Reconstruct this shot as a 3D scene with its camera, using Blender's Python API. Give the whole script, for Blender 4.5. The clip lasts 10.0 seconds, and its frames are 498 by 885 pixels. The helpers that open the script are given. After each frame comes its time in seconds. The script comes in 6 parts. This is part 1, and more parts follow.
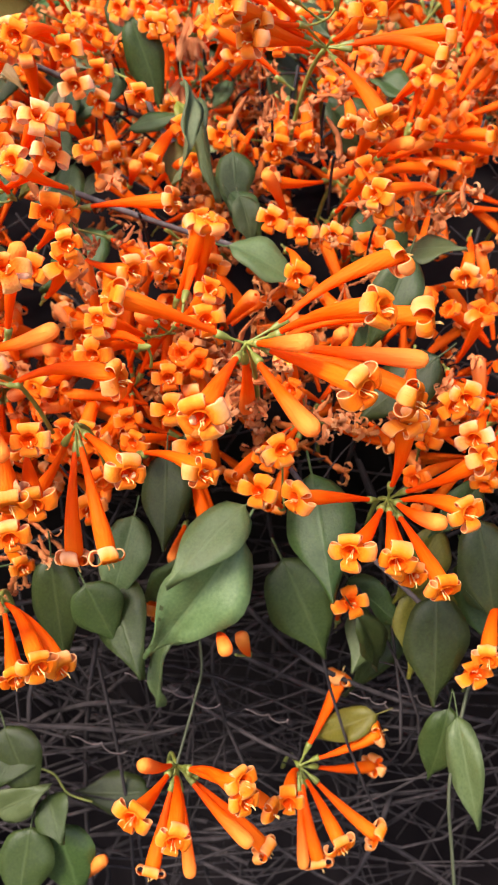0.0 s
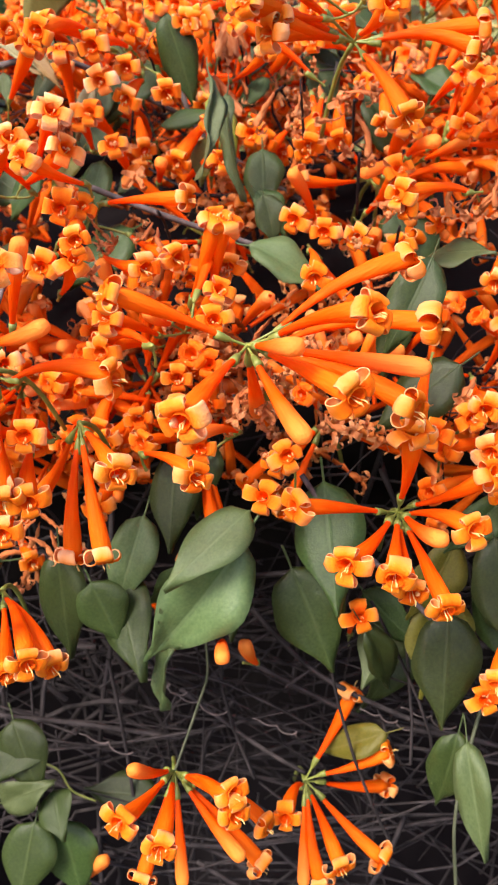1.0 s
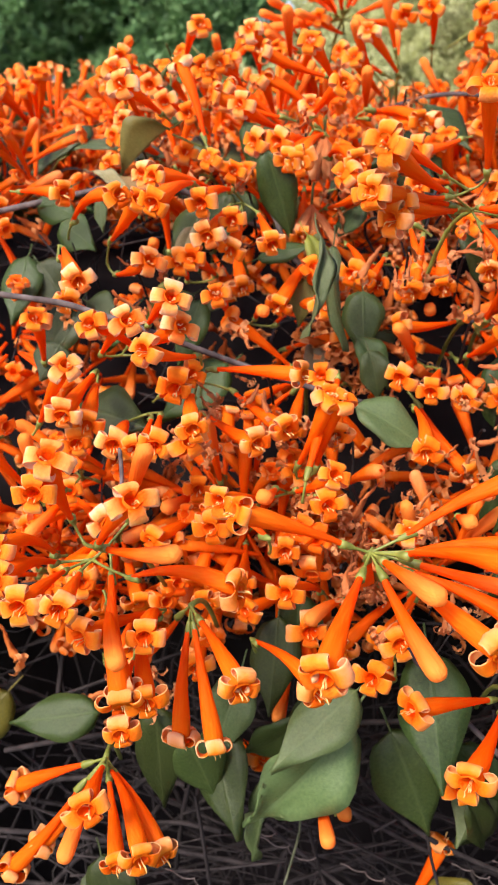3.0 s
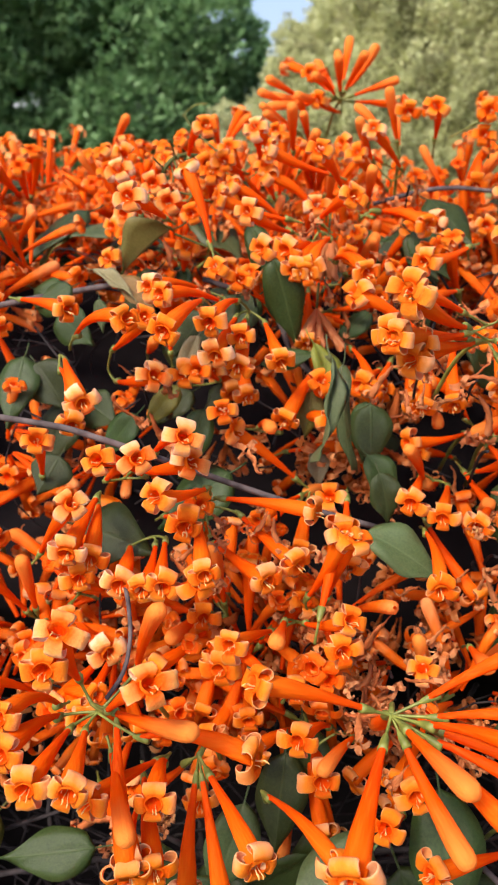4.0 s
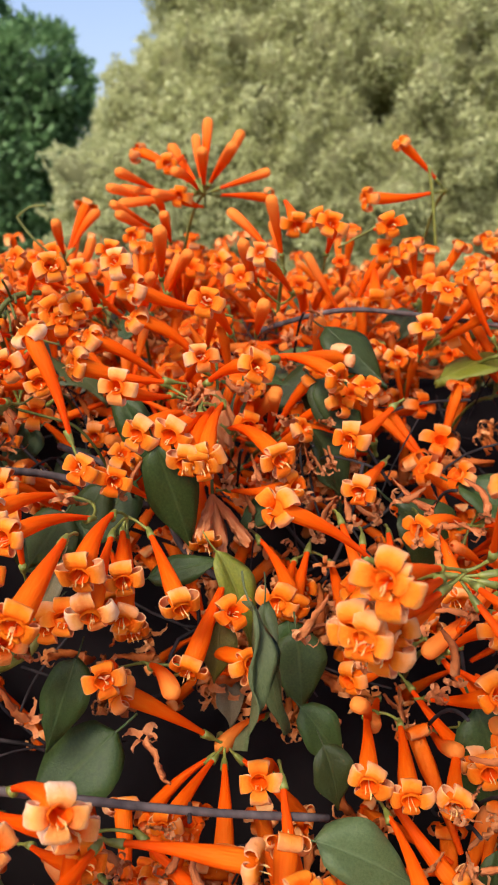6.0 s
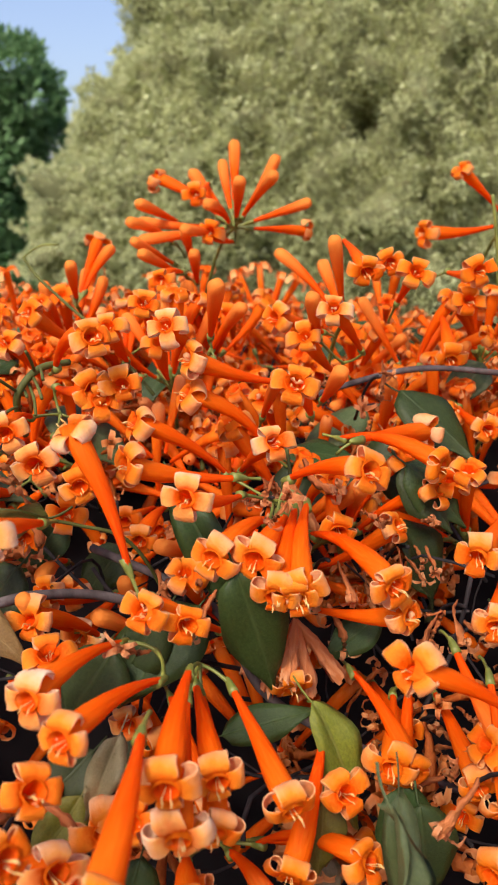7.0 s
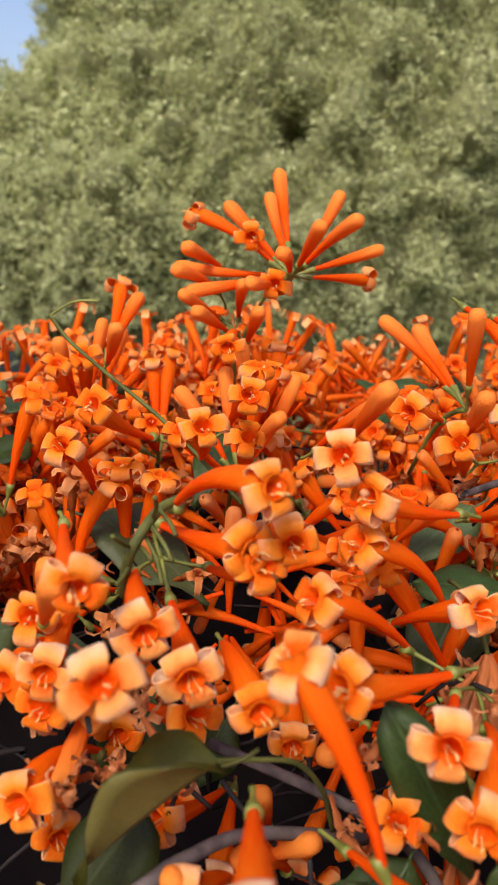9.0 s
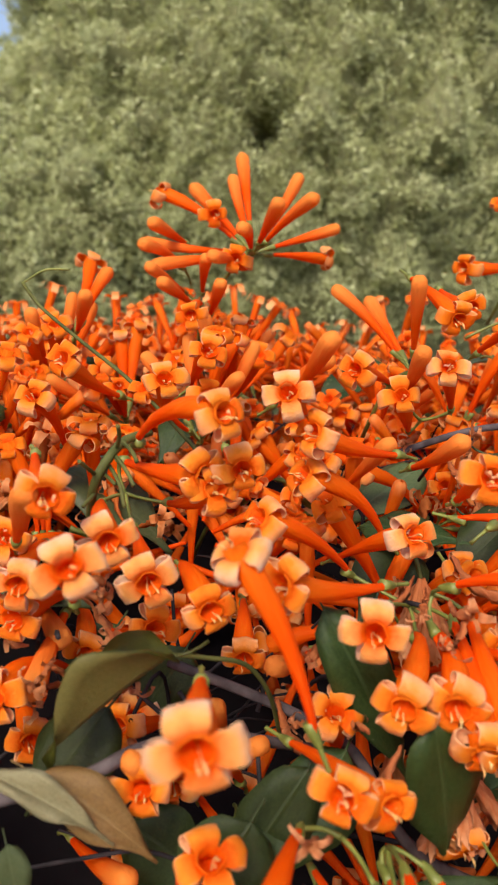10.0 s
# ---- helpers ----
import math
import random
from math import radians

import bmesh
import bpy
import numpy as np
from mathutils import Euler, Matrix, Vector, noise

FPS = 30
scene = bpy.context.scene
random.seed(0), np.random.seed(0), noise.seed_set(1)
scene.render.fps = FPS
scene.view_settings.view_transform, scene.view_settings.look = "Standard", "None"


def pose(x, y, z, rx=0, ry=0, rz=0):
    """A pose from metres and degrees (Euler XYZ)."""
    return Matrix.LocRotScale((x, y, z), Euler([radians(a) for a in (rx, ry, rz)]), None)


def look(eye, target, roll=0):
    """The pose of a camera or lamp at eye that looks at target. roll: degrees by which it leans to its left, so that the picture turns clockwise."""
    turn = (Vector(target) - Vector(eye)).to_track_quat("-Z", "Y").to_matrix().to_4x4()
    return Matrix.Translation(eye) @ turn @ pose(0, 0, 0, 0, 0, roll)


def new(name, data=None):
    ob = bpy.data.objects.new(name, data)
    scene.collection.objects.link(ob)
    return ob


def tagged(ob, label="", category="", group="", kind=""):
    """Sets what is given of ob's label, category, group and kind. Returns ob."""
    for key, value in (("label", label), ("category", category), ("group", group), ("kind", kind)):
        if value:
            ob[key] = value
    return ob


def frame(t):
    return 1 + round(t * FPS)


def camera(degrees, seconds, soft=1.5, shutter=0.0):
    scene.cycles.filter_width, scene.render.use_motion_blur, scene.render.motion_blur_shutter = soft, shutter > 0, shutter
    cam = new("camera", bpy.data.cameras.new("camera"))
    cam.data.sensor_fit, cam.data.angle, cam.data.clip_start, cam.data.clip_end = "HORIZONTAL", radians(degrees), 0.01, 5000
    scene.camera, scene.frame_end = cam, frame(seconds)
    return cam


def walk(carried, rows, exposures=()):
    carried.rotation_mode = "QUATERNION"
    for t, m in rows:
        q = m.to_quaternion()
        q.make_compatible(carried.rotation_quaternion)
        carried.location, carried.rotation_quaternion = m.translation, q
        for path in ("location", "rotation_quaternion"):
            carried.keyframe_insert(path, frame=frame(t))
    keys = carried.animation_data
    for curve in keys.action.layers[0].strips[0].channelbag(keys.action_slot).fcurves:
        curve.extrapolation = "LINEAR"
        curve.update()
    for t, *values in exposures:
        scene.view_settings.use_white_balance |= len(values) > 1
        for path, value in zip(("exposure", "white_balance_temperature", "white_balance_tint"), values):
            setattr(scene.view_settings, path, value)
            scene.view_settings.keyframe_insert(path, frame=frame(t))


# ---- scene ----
cam = camera(33.99, 10.0, soft=1.9)
PATH = [
    (0, (0.0375, 0.0010, 1.3191), (-0.0066, 1.8785, 0.6315), -1.68),
    (0.5, (0.0586, 0.0005, 1.3175), (-0.1135, 1.8733, 0.6372), -0.82),
    (1, (0.0687, 0.0132, 1.3167), (-0.1458, 1.8808, 0.6340), -1.22),
    (1.5, (0.0764, 0.0173, 1.3144), (-0.1978, 1.8775, 0.6329), -1.34),
    (2, (0.0829, 0.0194, 1.3226), (-0.2048, 1.8760, 0.6367), -1.38),
    (2.5, (0.0737, 0.0257, 1.3536), (-0.1983, 1.8803, 0.6560), -1.06),
    (3, (0.0247, 0.0437, 1.4034), (-0.2567, 1.8955, 0.7022), -0.81),
    (3.2, (0.0127, 0.0516, 1.4231), (-0.2953, 1.8952, 0.7118), -1.15),
    (4.3, (0.0016, 0.0801, 1.4531), (-0.1841, 1.9683, 0.8204), 0.53),
    (4.5, (0.0033, 0.0849, 1.4542), (-0.1767, 1.9771, 0.8320), -0.03),
    (5, (0.0034, 0.0917, 1.4741), (-0.1446, 1.9900, 0.8623), -0.51),
    (5.2, (0.0081, 0.0976, 1.4795), (-0.1256, 1.9998, 0.8762), -0.60),
    (6.3, (-0.0556, 0.2627, 1.5168), (0.1571, 2.1611, 0.9246), 0.03),
    (6.5, (-0.0715, 0.2834, 1.5201), (0.1484, 2.1825, 0.9327), 0.06),
    (7, (-0.0664, 0.3103, 1.5223), (0.1455, 2.2153, 0.9514), -0.28),
    (7.5, (-0.0689, 0.3427, 1.5249), (0.0778, 2.2546, 0.9564), -0.39),
    (8, (-0.0978, 0.3996, 1.5421), (0.1133, 2.3032, 0.9660), 0.46),
    (8.5, (-0.1303, 0.4288, 1.5408), (0.2427, 2.3085, 0.9683), 1.61),
    (9, (-0.1459, 0.4314, 1.5434), (0.3116, 2.2953, 0.9807), 1.87),
    (9.5, (-0.1508, 0.4204, 1.5389), (0.3512, 2.2760, 0.9867), 2.42),
    (10, (-0.1468, 0.3993, 1.5309), (0.3745, 2.2487, 0.9759), 2.51),
]
EXPOSURE = [(0.0, 1.08, 6900, 10), (2.5, 1.02, 6900, 10), (3.0, 0.80, 6900, 10), (4.5, 0.47, 6900, 10), (6.5, 0.29, 6900, 10), (10.0, 0.11, 6900, 10)]
cam.data.dof.use_dof, cam.data.dof.focus_distance, cam.data.dof.aperture_fstop = True, 0.34, 27.0
walk(cam, [(t, look(eye, target, roll)) for t, eye, target, roll in PATH], EXPOSURE)

# ---- world and light: bright hazy day, sun behind the viewer's left shoulder ----
SUN_EL, SUN_AZ = radians(50), radians(212)
world = bpy.data.worlds.new("sky")
scene.world = world
world.use_nodes = True
wn = world.node_tree
sky = wn.nodes.new("ShaderNodeTexSky")
sky.sky_type = "NISHITA"
sky.sun_disc = False
sky.sun_elevation, sky.sun_rotation = SUN_EL, SUN_AZ
sky.air_density, sky.dust_density, sky.ozone_density = 1.0, 3.0, 6.0
wn.nodes["Background"].inputs["Strength"].default_value = 0.15
haze = wn.nodes.new("ShaderNodeMix")
haze.data_type, haze.blend_type = "RGBA", "MULTIPLY"
haze.inputs[0].default_value = 1.0
haze.inputs[7].default_value = (1.52, 1.30, 1.27, 1)
wn.links.new(sky.outputs[0], haze.inputs[6])
wn.links.new(haze.outputs[2], wn.nodes["Background"].inputs["Color"])
sun = new("sun", bpy.data.lights.new("sun", "SUN"))
sun.data.energy, sun.data.angle, sun.data.color = 3.0, radians(20), (1.0, 0.95, 0.88)
sun_from = Vector((math.sin(SUN_AZ) * math.cos(SUN_EL), math.cos(SUN_AZ) * math.cos(SUN_EL), math.sin(SUN_EL)))
sun.matrix_world = look(sun_from * 20, (0, 0, 0))


# ---- materials ----
def material(name):
    m = bpy.data.materials.new(name)
    m.use_nodes = True
    nt = m.node_tree
    return m, nt, nt.nodes["Principled BSDF"]


def ramp(nt, source, stops):
    r = nt.nodes.new("ShaderNodeValToRGB")
    el = r.color_ramp.elements
    el[0].position, el[0].color = stops[0][0], (*stops[0][1], 1)
    el[1].position, el[1].color = stops[-1][0], (*stops[-1][1], 1)
    for pos, col in stops[1:-1]:
        el.new(pos).color = (*col, 1)
    nt.links.new(source, r.inputs[0])
    return r.outputs[0]


def noise_of(nt, scale, detail=3, stretch=None, space="Object"):
    co = nt.nodes.new("ShaderNodeTexCoord")
    src = co.outputs[space]
    if stretch:
        mp = nt.nodes.new("ShaderNodeMapping")
        mp.inputs["Scale"].default_value = stretch
        nt.links.new(src, mp.inputs["Vector"])
        src = mp.outputs[0]
    n = nt.nodes.new("ShaderNodeTexNoise")
    n.inputs["Scale"].default_value, n.inputs["Detail"].default_value = scale, detail
    nt.links.new(src, n.inputs["Vector"])
    return n.outputs["Fac"]


def math_node(nt, op, a, b, c=None):
    n = nt.nodes.new("ShaderNodeMath")
    n.operation = op
    for i, v in enumerate((a, b, c)):
        if v is None:
            continue
        if isinstance(v, (int, float)):
            n.inputs[i].default_value = v
        else:
            nt.links.new(v, n.inputs[i])
    return n.outputs[0]


def mix(nt, fac, a, b, mode="MIX"):
    n = nt.nodes.new("ShaderNodeMix")
    n.data_type, n.blend_type = "RGBA", mode
    for sock, v in ((n.inputs[0], fac), (n.inputs[6], a), (n.inputs[7], b)):
        if isinstance(v, (int, float)):
            sock.default_value = v
        elif isinstance(v, tuple):
            sock.default_value = (*v, 1)
        else:
            nt.links.new(v, sock)
    return n.outputs[2]


def bump(nt, bsdf, height, strength, distance=0.001):
    b = nt.nodes.new("ShaderNodeBump")
    b.inputs["Strength"].default_value, b.inputs["Distance"].default_value = strength, distance
    nt.links.new(height, b.inputs["Height"])
    nt.links.new(b.outputs[0], bsdf.inputs["Normal"])


def thin(nt, bsdf, colour, share):
    """Lets some light through a petal or leaf."""
    tr = nt.nodes.new("ShaderNodeBsdfTranslucent")
    mx = nt.nodes.new("ShaderNodeMixShader")
    mx.inputs[0].default_value = share
    if isinstance(colour, tuple):
        tr.inputs[0].default_value = (*colour, 1)
    else:
        nt.links.new(colour, tr.inputs[0])
    nt.links.new(bsdf.outputs[0], mx.inputs[1])
    nt.links.new(tr.outputs[0], mx.inputs[2])
    nt.links.new(mx.outputs[0], nt.nodes["Material Output"].inputs["Surface"])


def attribute(nt, name):
    a = nt.nodes.new("ShaderNodeAttribute")
    a.attribute_name = name
    return a.outputs["Fac"]


def own_random(nt):
    return nt.nodes.new("ShaderNodeObjectInfo").outputs["Random"]


def island_random(nt):
    return nt.nodes.new("ShaderNodeNewGeometry").outputs["Random Per Island"]


def make_petal(name, base, middle, tip, rand, stops=(0.42, 0.86), ruddy=0.2):
    """Corolla colour by the attribute 'along': 0 at the foot, 1 at the lobe's tip."""
    m, nt, b = material(name)
    streak = noise_of(nt, 60, 3, (5, 5, 1.2))
    along = math_node(nt, "ADD", attribute(nt, "along"), math_node(nt, "MULTIPLY_ADD", streak, 0.26, -0.13))
    along = math_node(nt, "ADD", along, math_node(nt, "MULTIPLY_ADD", rand(nt), 0.22, -0.11))
    col = ramp(nt, along, [(0.05, base), (stops[0], middle), (stops[1], tip)])
    col = mix(nt, math_node(nt, "MULTIPLY", rand(nt), ruddy), col, (0.80, 0.10, 0.006))
    col = mix(nt, math_node(nt, "MULTIPLY", attribute(nt, "edge"), 0.55), col, (0.94, 0.60, 0.32))
    fade = ramp(nt, noise_of(nt, 45, 4), [(0.62, (0, 0, 0)), (0.80, (1, 1, 1))])
    col = mix(nt, math_node(nt, "MULTIPLY", fade, 0.16), col, (0.66, 0.16, 0.03))
    rib = ramp(nt, noise_of(nt, 120, 2, (8, 8, 0.5)), [(0.48, (0, 0, 0)), (0.70, (1, 1, 1))])
    col = mix(nt, math_node(nt, "MULTIPLY", rib, 0.16), col, (0.95, 0.34, 0.03))
    nt.links.new(col, b.inputs["Base Color"])
    b.inputs["Roughness"].default_value = 0.58
    b.inputs["Specular IOR Level"].default_value = 0.10
    bump(nt, b, noise_of(nt, 200, 2, (6, 6, 0.7)), 0.7, 0.0008)
    thin(nt, b, col, 0.33)
    return m


def make_leaf(name, dark, light, under):
    m, nt, b = material(name)
    tone = noise_of(nt, 40, 4)
    col = ramp(nt, tone, [(0.15, dark), (0.85, light)])
    vein = ramp(nt, attribute(nt, "vein"), [(0.0, (0, 0, 0)), (1.0, (1, 1, 1))])
    col = mix(nt, math_node(nt, "MULTIPLY", vein, 0.42), col, under)
    blot = ramp(nt, noise_of(nt, 110, 5), [(0.62, (0, 0, 0)), (0.75, (1, 1, 1))])
    col = mix(nt, math_node(nt, "MULTIPLY", blot, 0.18), col, (0.20, 0.20, 0.07))
    hue = nt.nodes.new("ShaderNodeHueSaturation")
    nt.links.new(math_node(nt, "MULTIPLY_ADD", own_random(nt), 0.05, 0.475), hue.inputs["Hue"])
    nt.links.new(math_node(nt, "MULTIPLY_ADD", own_random(nt), 0.7, 0.65), hue.inputs["Value"])
    nt.links.new(col, hue.inputs["Color"])
    nt.links.new(hue.outputs[0], b.inputs["Base Color"])
    b.inputs["Roughness"].default_value = 0.38
    b.inputs["Specular IOR Level"].default_value = 0.38
    height = math_node(nt, "ADD", math_node(nt, "MULTIPLY", attribute(nt, "vein"), -0.6), math_node(nt, "MULTIPLY_ADD", noise_of(nt, 220, 3), 0.3, math_node(nt, "MULTIPLY", noise_of(nt, 60, 2), 0.45)))
    bump(nt, b, height, 0.6, 0.0009)
    thin(nt, b, hue.outputs[0], 0.25)
    return m


def make_bark(name, dark, light, scale, rough=0.85):
    m, nt, b = material(name)
    col = ramp(nt, noise_of(nt, scale, 5, (1, 1, 0.25)), [(0.3, dark), (0.7, light)])
    col = mix(nt, math_node(nt, "MULTIPLY", island_random(nt), 0.5), col, dark)
    nt.links.new(col, b.inputs["Base Color"])
    b.inputs["Roughness"].default_value = rough
    b.inputs["Specular IOR Level"].default_value = 0.5 * (1 - rough)
    bump(nt, b, noise_of(nt, scale * 3, 4, (1, 1, 0.2)), 0.5, 0.001)
    return m


M_TUBE = make_petal("corolla_orange", (0.86, 0.062, 0.002), (0.93, 0.110, 0.002), (0.94, 0.20, 0.008), own_random)
M_BUD = make_petal("bud_orange", (0.86, 0.066, 0.002), (0.93, 0.115, 0.002), (0.94, 0.33, 0.06), own_random, (0.46, 0.98))
M_LOBE = make_petal("lobe_orange", (0.87, 0.105, 0.003), (0.94, 0.27, 0.014), (0.94, 0.48, 0.17), own_random, (0.33, 0.76), 0.12)
M_LOBE_PALE = make_petal("lobe_peach", (0.87, 0.115, 0.003), (0.94, 0.31, 0.026), (0.94, 0.55, 0.27), own_random, (0.31, 0.67), 0.06)
M_LOBE_WHITE = make_petal("lobe_cream", (0.87, 0.12, 0.004), (0.94, 0.45, 0.12), (0.93, 0.72, 0.50), own_random, (0.32, 0.66), 0.03)
M_STUFF = make_petal("blossom_mass", (0.86, 0.074, 0.002), (0.92, 0.19, 0.010), (0.94, 0.54, 0.22), island_random, ruddy=0.1)
M_LEAF = make_leaf("leaf_green", (0.016, 0.034, 0.007), (0.054, 0.083, 0.020), (0.085, 0.12, 0.04))
M_LEAF_PALE = make_leaf("leaf_grey_green", (0.060, 0.096, 0.032), (0.122, 0.165, 0.062), (0.17, 0.22, 0.10))
M_LEAF_OLIVE = make_leaf("leaf_olive", (0.10, 0.105, 0.010), (0.22, 0.21, 0.025), (0.28, 0.26, 0.08))
M_LEAF_DEEP = make_leaf("leaf_deep_olive", (0.040, 0.056, 0.006), (0.085, 0.105, 0.012), (0.13, 0.14, 0.03))
M_DRYLEAF = make_leaf("leaf_dry", (0.13, 0.055, 0.020), (0.24, 0.115, 0.045), (0.28, 0.16, 0.07))

M_UNDER = make_leaf("leaf_underside", (0.085, 0.11, 0.042), (0.15, 0.17, 0.07), (0.22, 0.23, 0.12))
M_UNDER_OLIVE = make_leaf("leaf_underside_olive", (0.20, 0.20, 0.04), (0.33, 0.32, 0.08), (0.38, 0.37, 0.14))
M_HUSK = make_leaf("leaf_husk", (0.18, 0.15, 0.07), (0.32, 0.28, 0.15), (0.36, 0.32, 0.18))

M_GREEN, _nt, _b = material("stalk_green")
_nt.links.new(ramp(_nt, noise_of(_nt, 120, 3), [(0.3, (0.10, 0.125, 0.02)), (0.7, (0.24, 0.26, 0.05))]), _b.inputs["Base Color"])
_b.inputs["Roughness"].default_value = 0.5
M_STAMEN, _nt, _b = material("stamen_cream")
_nt.links.new(ramp(_nt, noise_of(_nt, 300, 2), [(0.3, (0.74, 0.36, 0.08)), (0.7, (0.85, 0.58, 0.22))]), _b.inputs["Base Color"])
M_WITHER, _nt, _b = material("withered_brown")
_c = ramp(_nt, math_node(_nt, "MULTIPLY_ADD", noise_of(_nt, 160, 5, (1, 1, 0.3)), 0.5, math_node(_nt, "MULTIPLY", attribute(_nt, "along"), 0.55)), [(0.15, (0.30, 0.075, 0.018)), (0.45, (0.52, 0.17, 0.045)), (0.85, (0.72, 0.39, 0.18))])
_c = mix(_nt, math_node(_nt, "MULTIPLY", own_random(_nt), 0.45), _c, (0.60, 0.13, 0.025))
_nt.links.new(_c, _b.inputs["Base Color"])
_b.inputs["Roughness"].default_value = 0.75
bump(_nt, _b, noise_of(_nt, 420, 4, (3, 3, 0.6)), 0.8, 0.0012)
thin(_nt, _b, _c, 0.15)
M_STEM = make_bark("vine_bark", (0.055, 0.043, 0.043), (0.19, 0.155, 0.145), 150)
M_SHOOT = make_bark("shoot_olive", (0.055, 0.065, 0.015), (0.15, 0.155, 0.04), 120, 0.6)
M_SHOOT_GREY = make_bark("shoot_grey_green", (0.035, 0.042, 0.022), (0.105, 0.115, 0.070), 120, 0.6)
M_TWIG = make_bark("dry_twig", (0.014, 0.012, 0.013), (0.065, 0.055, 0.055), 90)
# near-black: the shade deep in the hedge is put into this colour
M_CORE_SHADE = make_bark("hedge_inside_shade", (0.006, 0.005, 0.006), (0.022, 0.018, 0.018), 14, 1.0)


# ---- helpers for building ----
def mesh_from(name, verts, faces, mats, along=None, vein=None, smooth=True, slots=None, rim=None, edge=None):
    me = bpy.data.meshes.new(name)
    me.from_pydata([tuple(v) for v in verts], [], [tuple(f) for f in faces])
    for m in mats:
        me.materials.append(m)
    if slots is not None:
        me.polygons.foreach_set("material_index", np.asarray(slots, dtype=np.int32))
    for key, values in (("along", along), ("vein", vein), ("edge", edge)):
        if values is not None:
            me.attributes.new(key, "FLOAT", "POINT").data.foreach_set("value", np.asarray(values, dtype=np.float32))
    if smooth:
        soft = np.ones(len(me.polygons), dtype=bool)
        if rim is not None:
            soft[rim[0]:rim[1]] = False
        me.polygons.foreach_set("use_smooth", soft)
    me.update()
    return me


def part(name, data, parent, m=None, label=""):
    ob = new(name, data)
    ob.parent = parent
    if m is not None:
        ob.matrix_basis = m
    return tagged(ob, label)


def frame_along(p, q, up=Vector((0, 0, 1)), twist=0.0):
    """A turn that takes +z from p to q, with -y as nearly down as it can be."""
    z = (Vector(q) - Vector(p)).normalized()
    x = Vector(up).cross(z)
    if x.length < 0.05:
        x = Vector((1, 0, 0))
    x.normalize()
    y = z.cross(x)
    turn = Matrix((x, y, z)).transposed().to_4x4()
    return Matrix.Translation(p) @ turn @ Matrix.Rotation(twist, 4, "Z")


def sweep(points, radii, sides=6, closed=True):
    """A round stem along the points. Returns vertices and faces."""
    pts = [Vector(p) for p in points]
    verts, faces = [], []
    side = None
    for i, p in enumerate(pts):
        d = (pts[min(i + 1, len(pts) - 1)] - pts[max(i - 1, 0)]).normalized()
        if side is None:
            side = d.orthogonal().normalized()
        side = (side - d * side.dot(d)).normalized()
        other = d.cross(side)
        for k in range(sides):
            a = 2 * math.pi * k / sides
            verts.append(p + (side * math.cos(a) + other * math.sin(a)) * radii[i])
    for i in range(len(pts) - 1):
        for k in range(sides):
            a, b = i * sides + k, i * sides + (k + 1) % sides
            faces.append((a, b, b + sides, a + sides))
    if closed:
        faces.append(tuple(range(sides))[::-1])
        faces.append(tuple(range((len(pts) - 1) * sides, len(pts) * sides)))
    return verts, faces


def curve_points(p, q, sag=(0, 0, 0), n=7):
    p, q, sag = Vector(p), Vector(q), Vector(sag)
    return [p.lerp(q, i / (n - 1)) + sag * math.sin(math.pi * i / (n - 1)) for i in range(n)]


def join(lists):
    """Joins (verts, faces, along, slot) pieces."""
    V, F, A, S = [], [], [], []
    for verts, faces, along, slot in lists:
        o = len(V)
        V += list(verts)
        F += [tuple(o + i for i in f) for f in faces]
        A += list(along) if along is not None else [0.0] * len(verts)
        S += [slot] * len(faces)
    return V, F, A, S


def shell(grid, thick):
    """A sheet with thickness from a grid of points (rows x columns)."""
    n, m = len(grid), len(grid[0])
    top = [Vector(p) for row in grid for p in row]
    nor = []
    for i in range(n):
        for j in range(m):
            du = Vector(grid[min(i + 1, n - 1)][j]) - Vector(grid[max(i - 1, 0)][j])
            dv = Vector(grid[i][min(j + 1, m - 1)]) - Vector(grid[i][max(j - 1, 0)])
            k = du.cross(dv)
            nor.append(k.normalized() if k.length > 1e-12 else Vector((0, 0, 1)))
    low = [p - k * thick for p, k in zip(top, nor)]
    o = n * m
    faces = []
    for i in range(n - 1):
        for j in range(m - 1):
            a, b, c, d = i * m + j, i * m + j + 1, (i + 1) * m + j + 1, (i + 1) * m + j
            faces += [(a, b, c, d), (o + d, o + c, o + b, o + a)]
    rim = [i * m for i in range(n)] + [(n - 1) * m + j for j in range(1, m)] + [i * m + m - 1 for i in range(n - 2, -1, -1)] + list(range(m - 2, 0, -1))
    for a, b in zip(rim, rim[1:] + rim[:1]):
        faces.append((a, b, o + b, o + a))
    return top + low, faces


# ---- the trumpet flower, 54 mm from calyx to mouth, along +z ----
LONG, MOUTH = 0.054, 0.0037
LOBES = ((90, 54, 1.28, 1.9), (182, 42, 1.0, -0.2), (270, 46, 1.06, -0.1), (358, 42, 1.0, -0.2))  # azimuth, half angle, share of width, cleft


def tube_radius(u):
    r = 0.0013 + 0.0032 * min(1.0, max(0.0, (u - 0.08) / 0.72)) ** 1.25
    return r if u < 0.82 else r - (0.0045 - MOUTH) * ((u - 0.82) / 0.18)


def bend(u, amount):
    return amount * (4 * u * (1 - u))


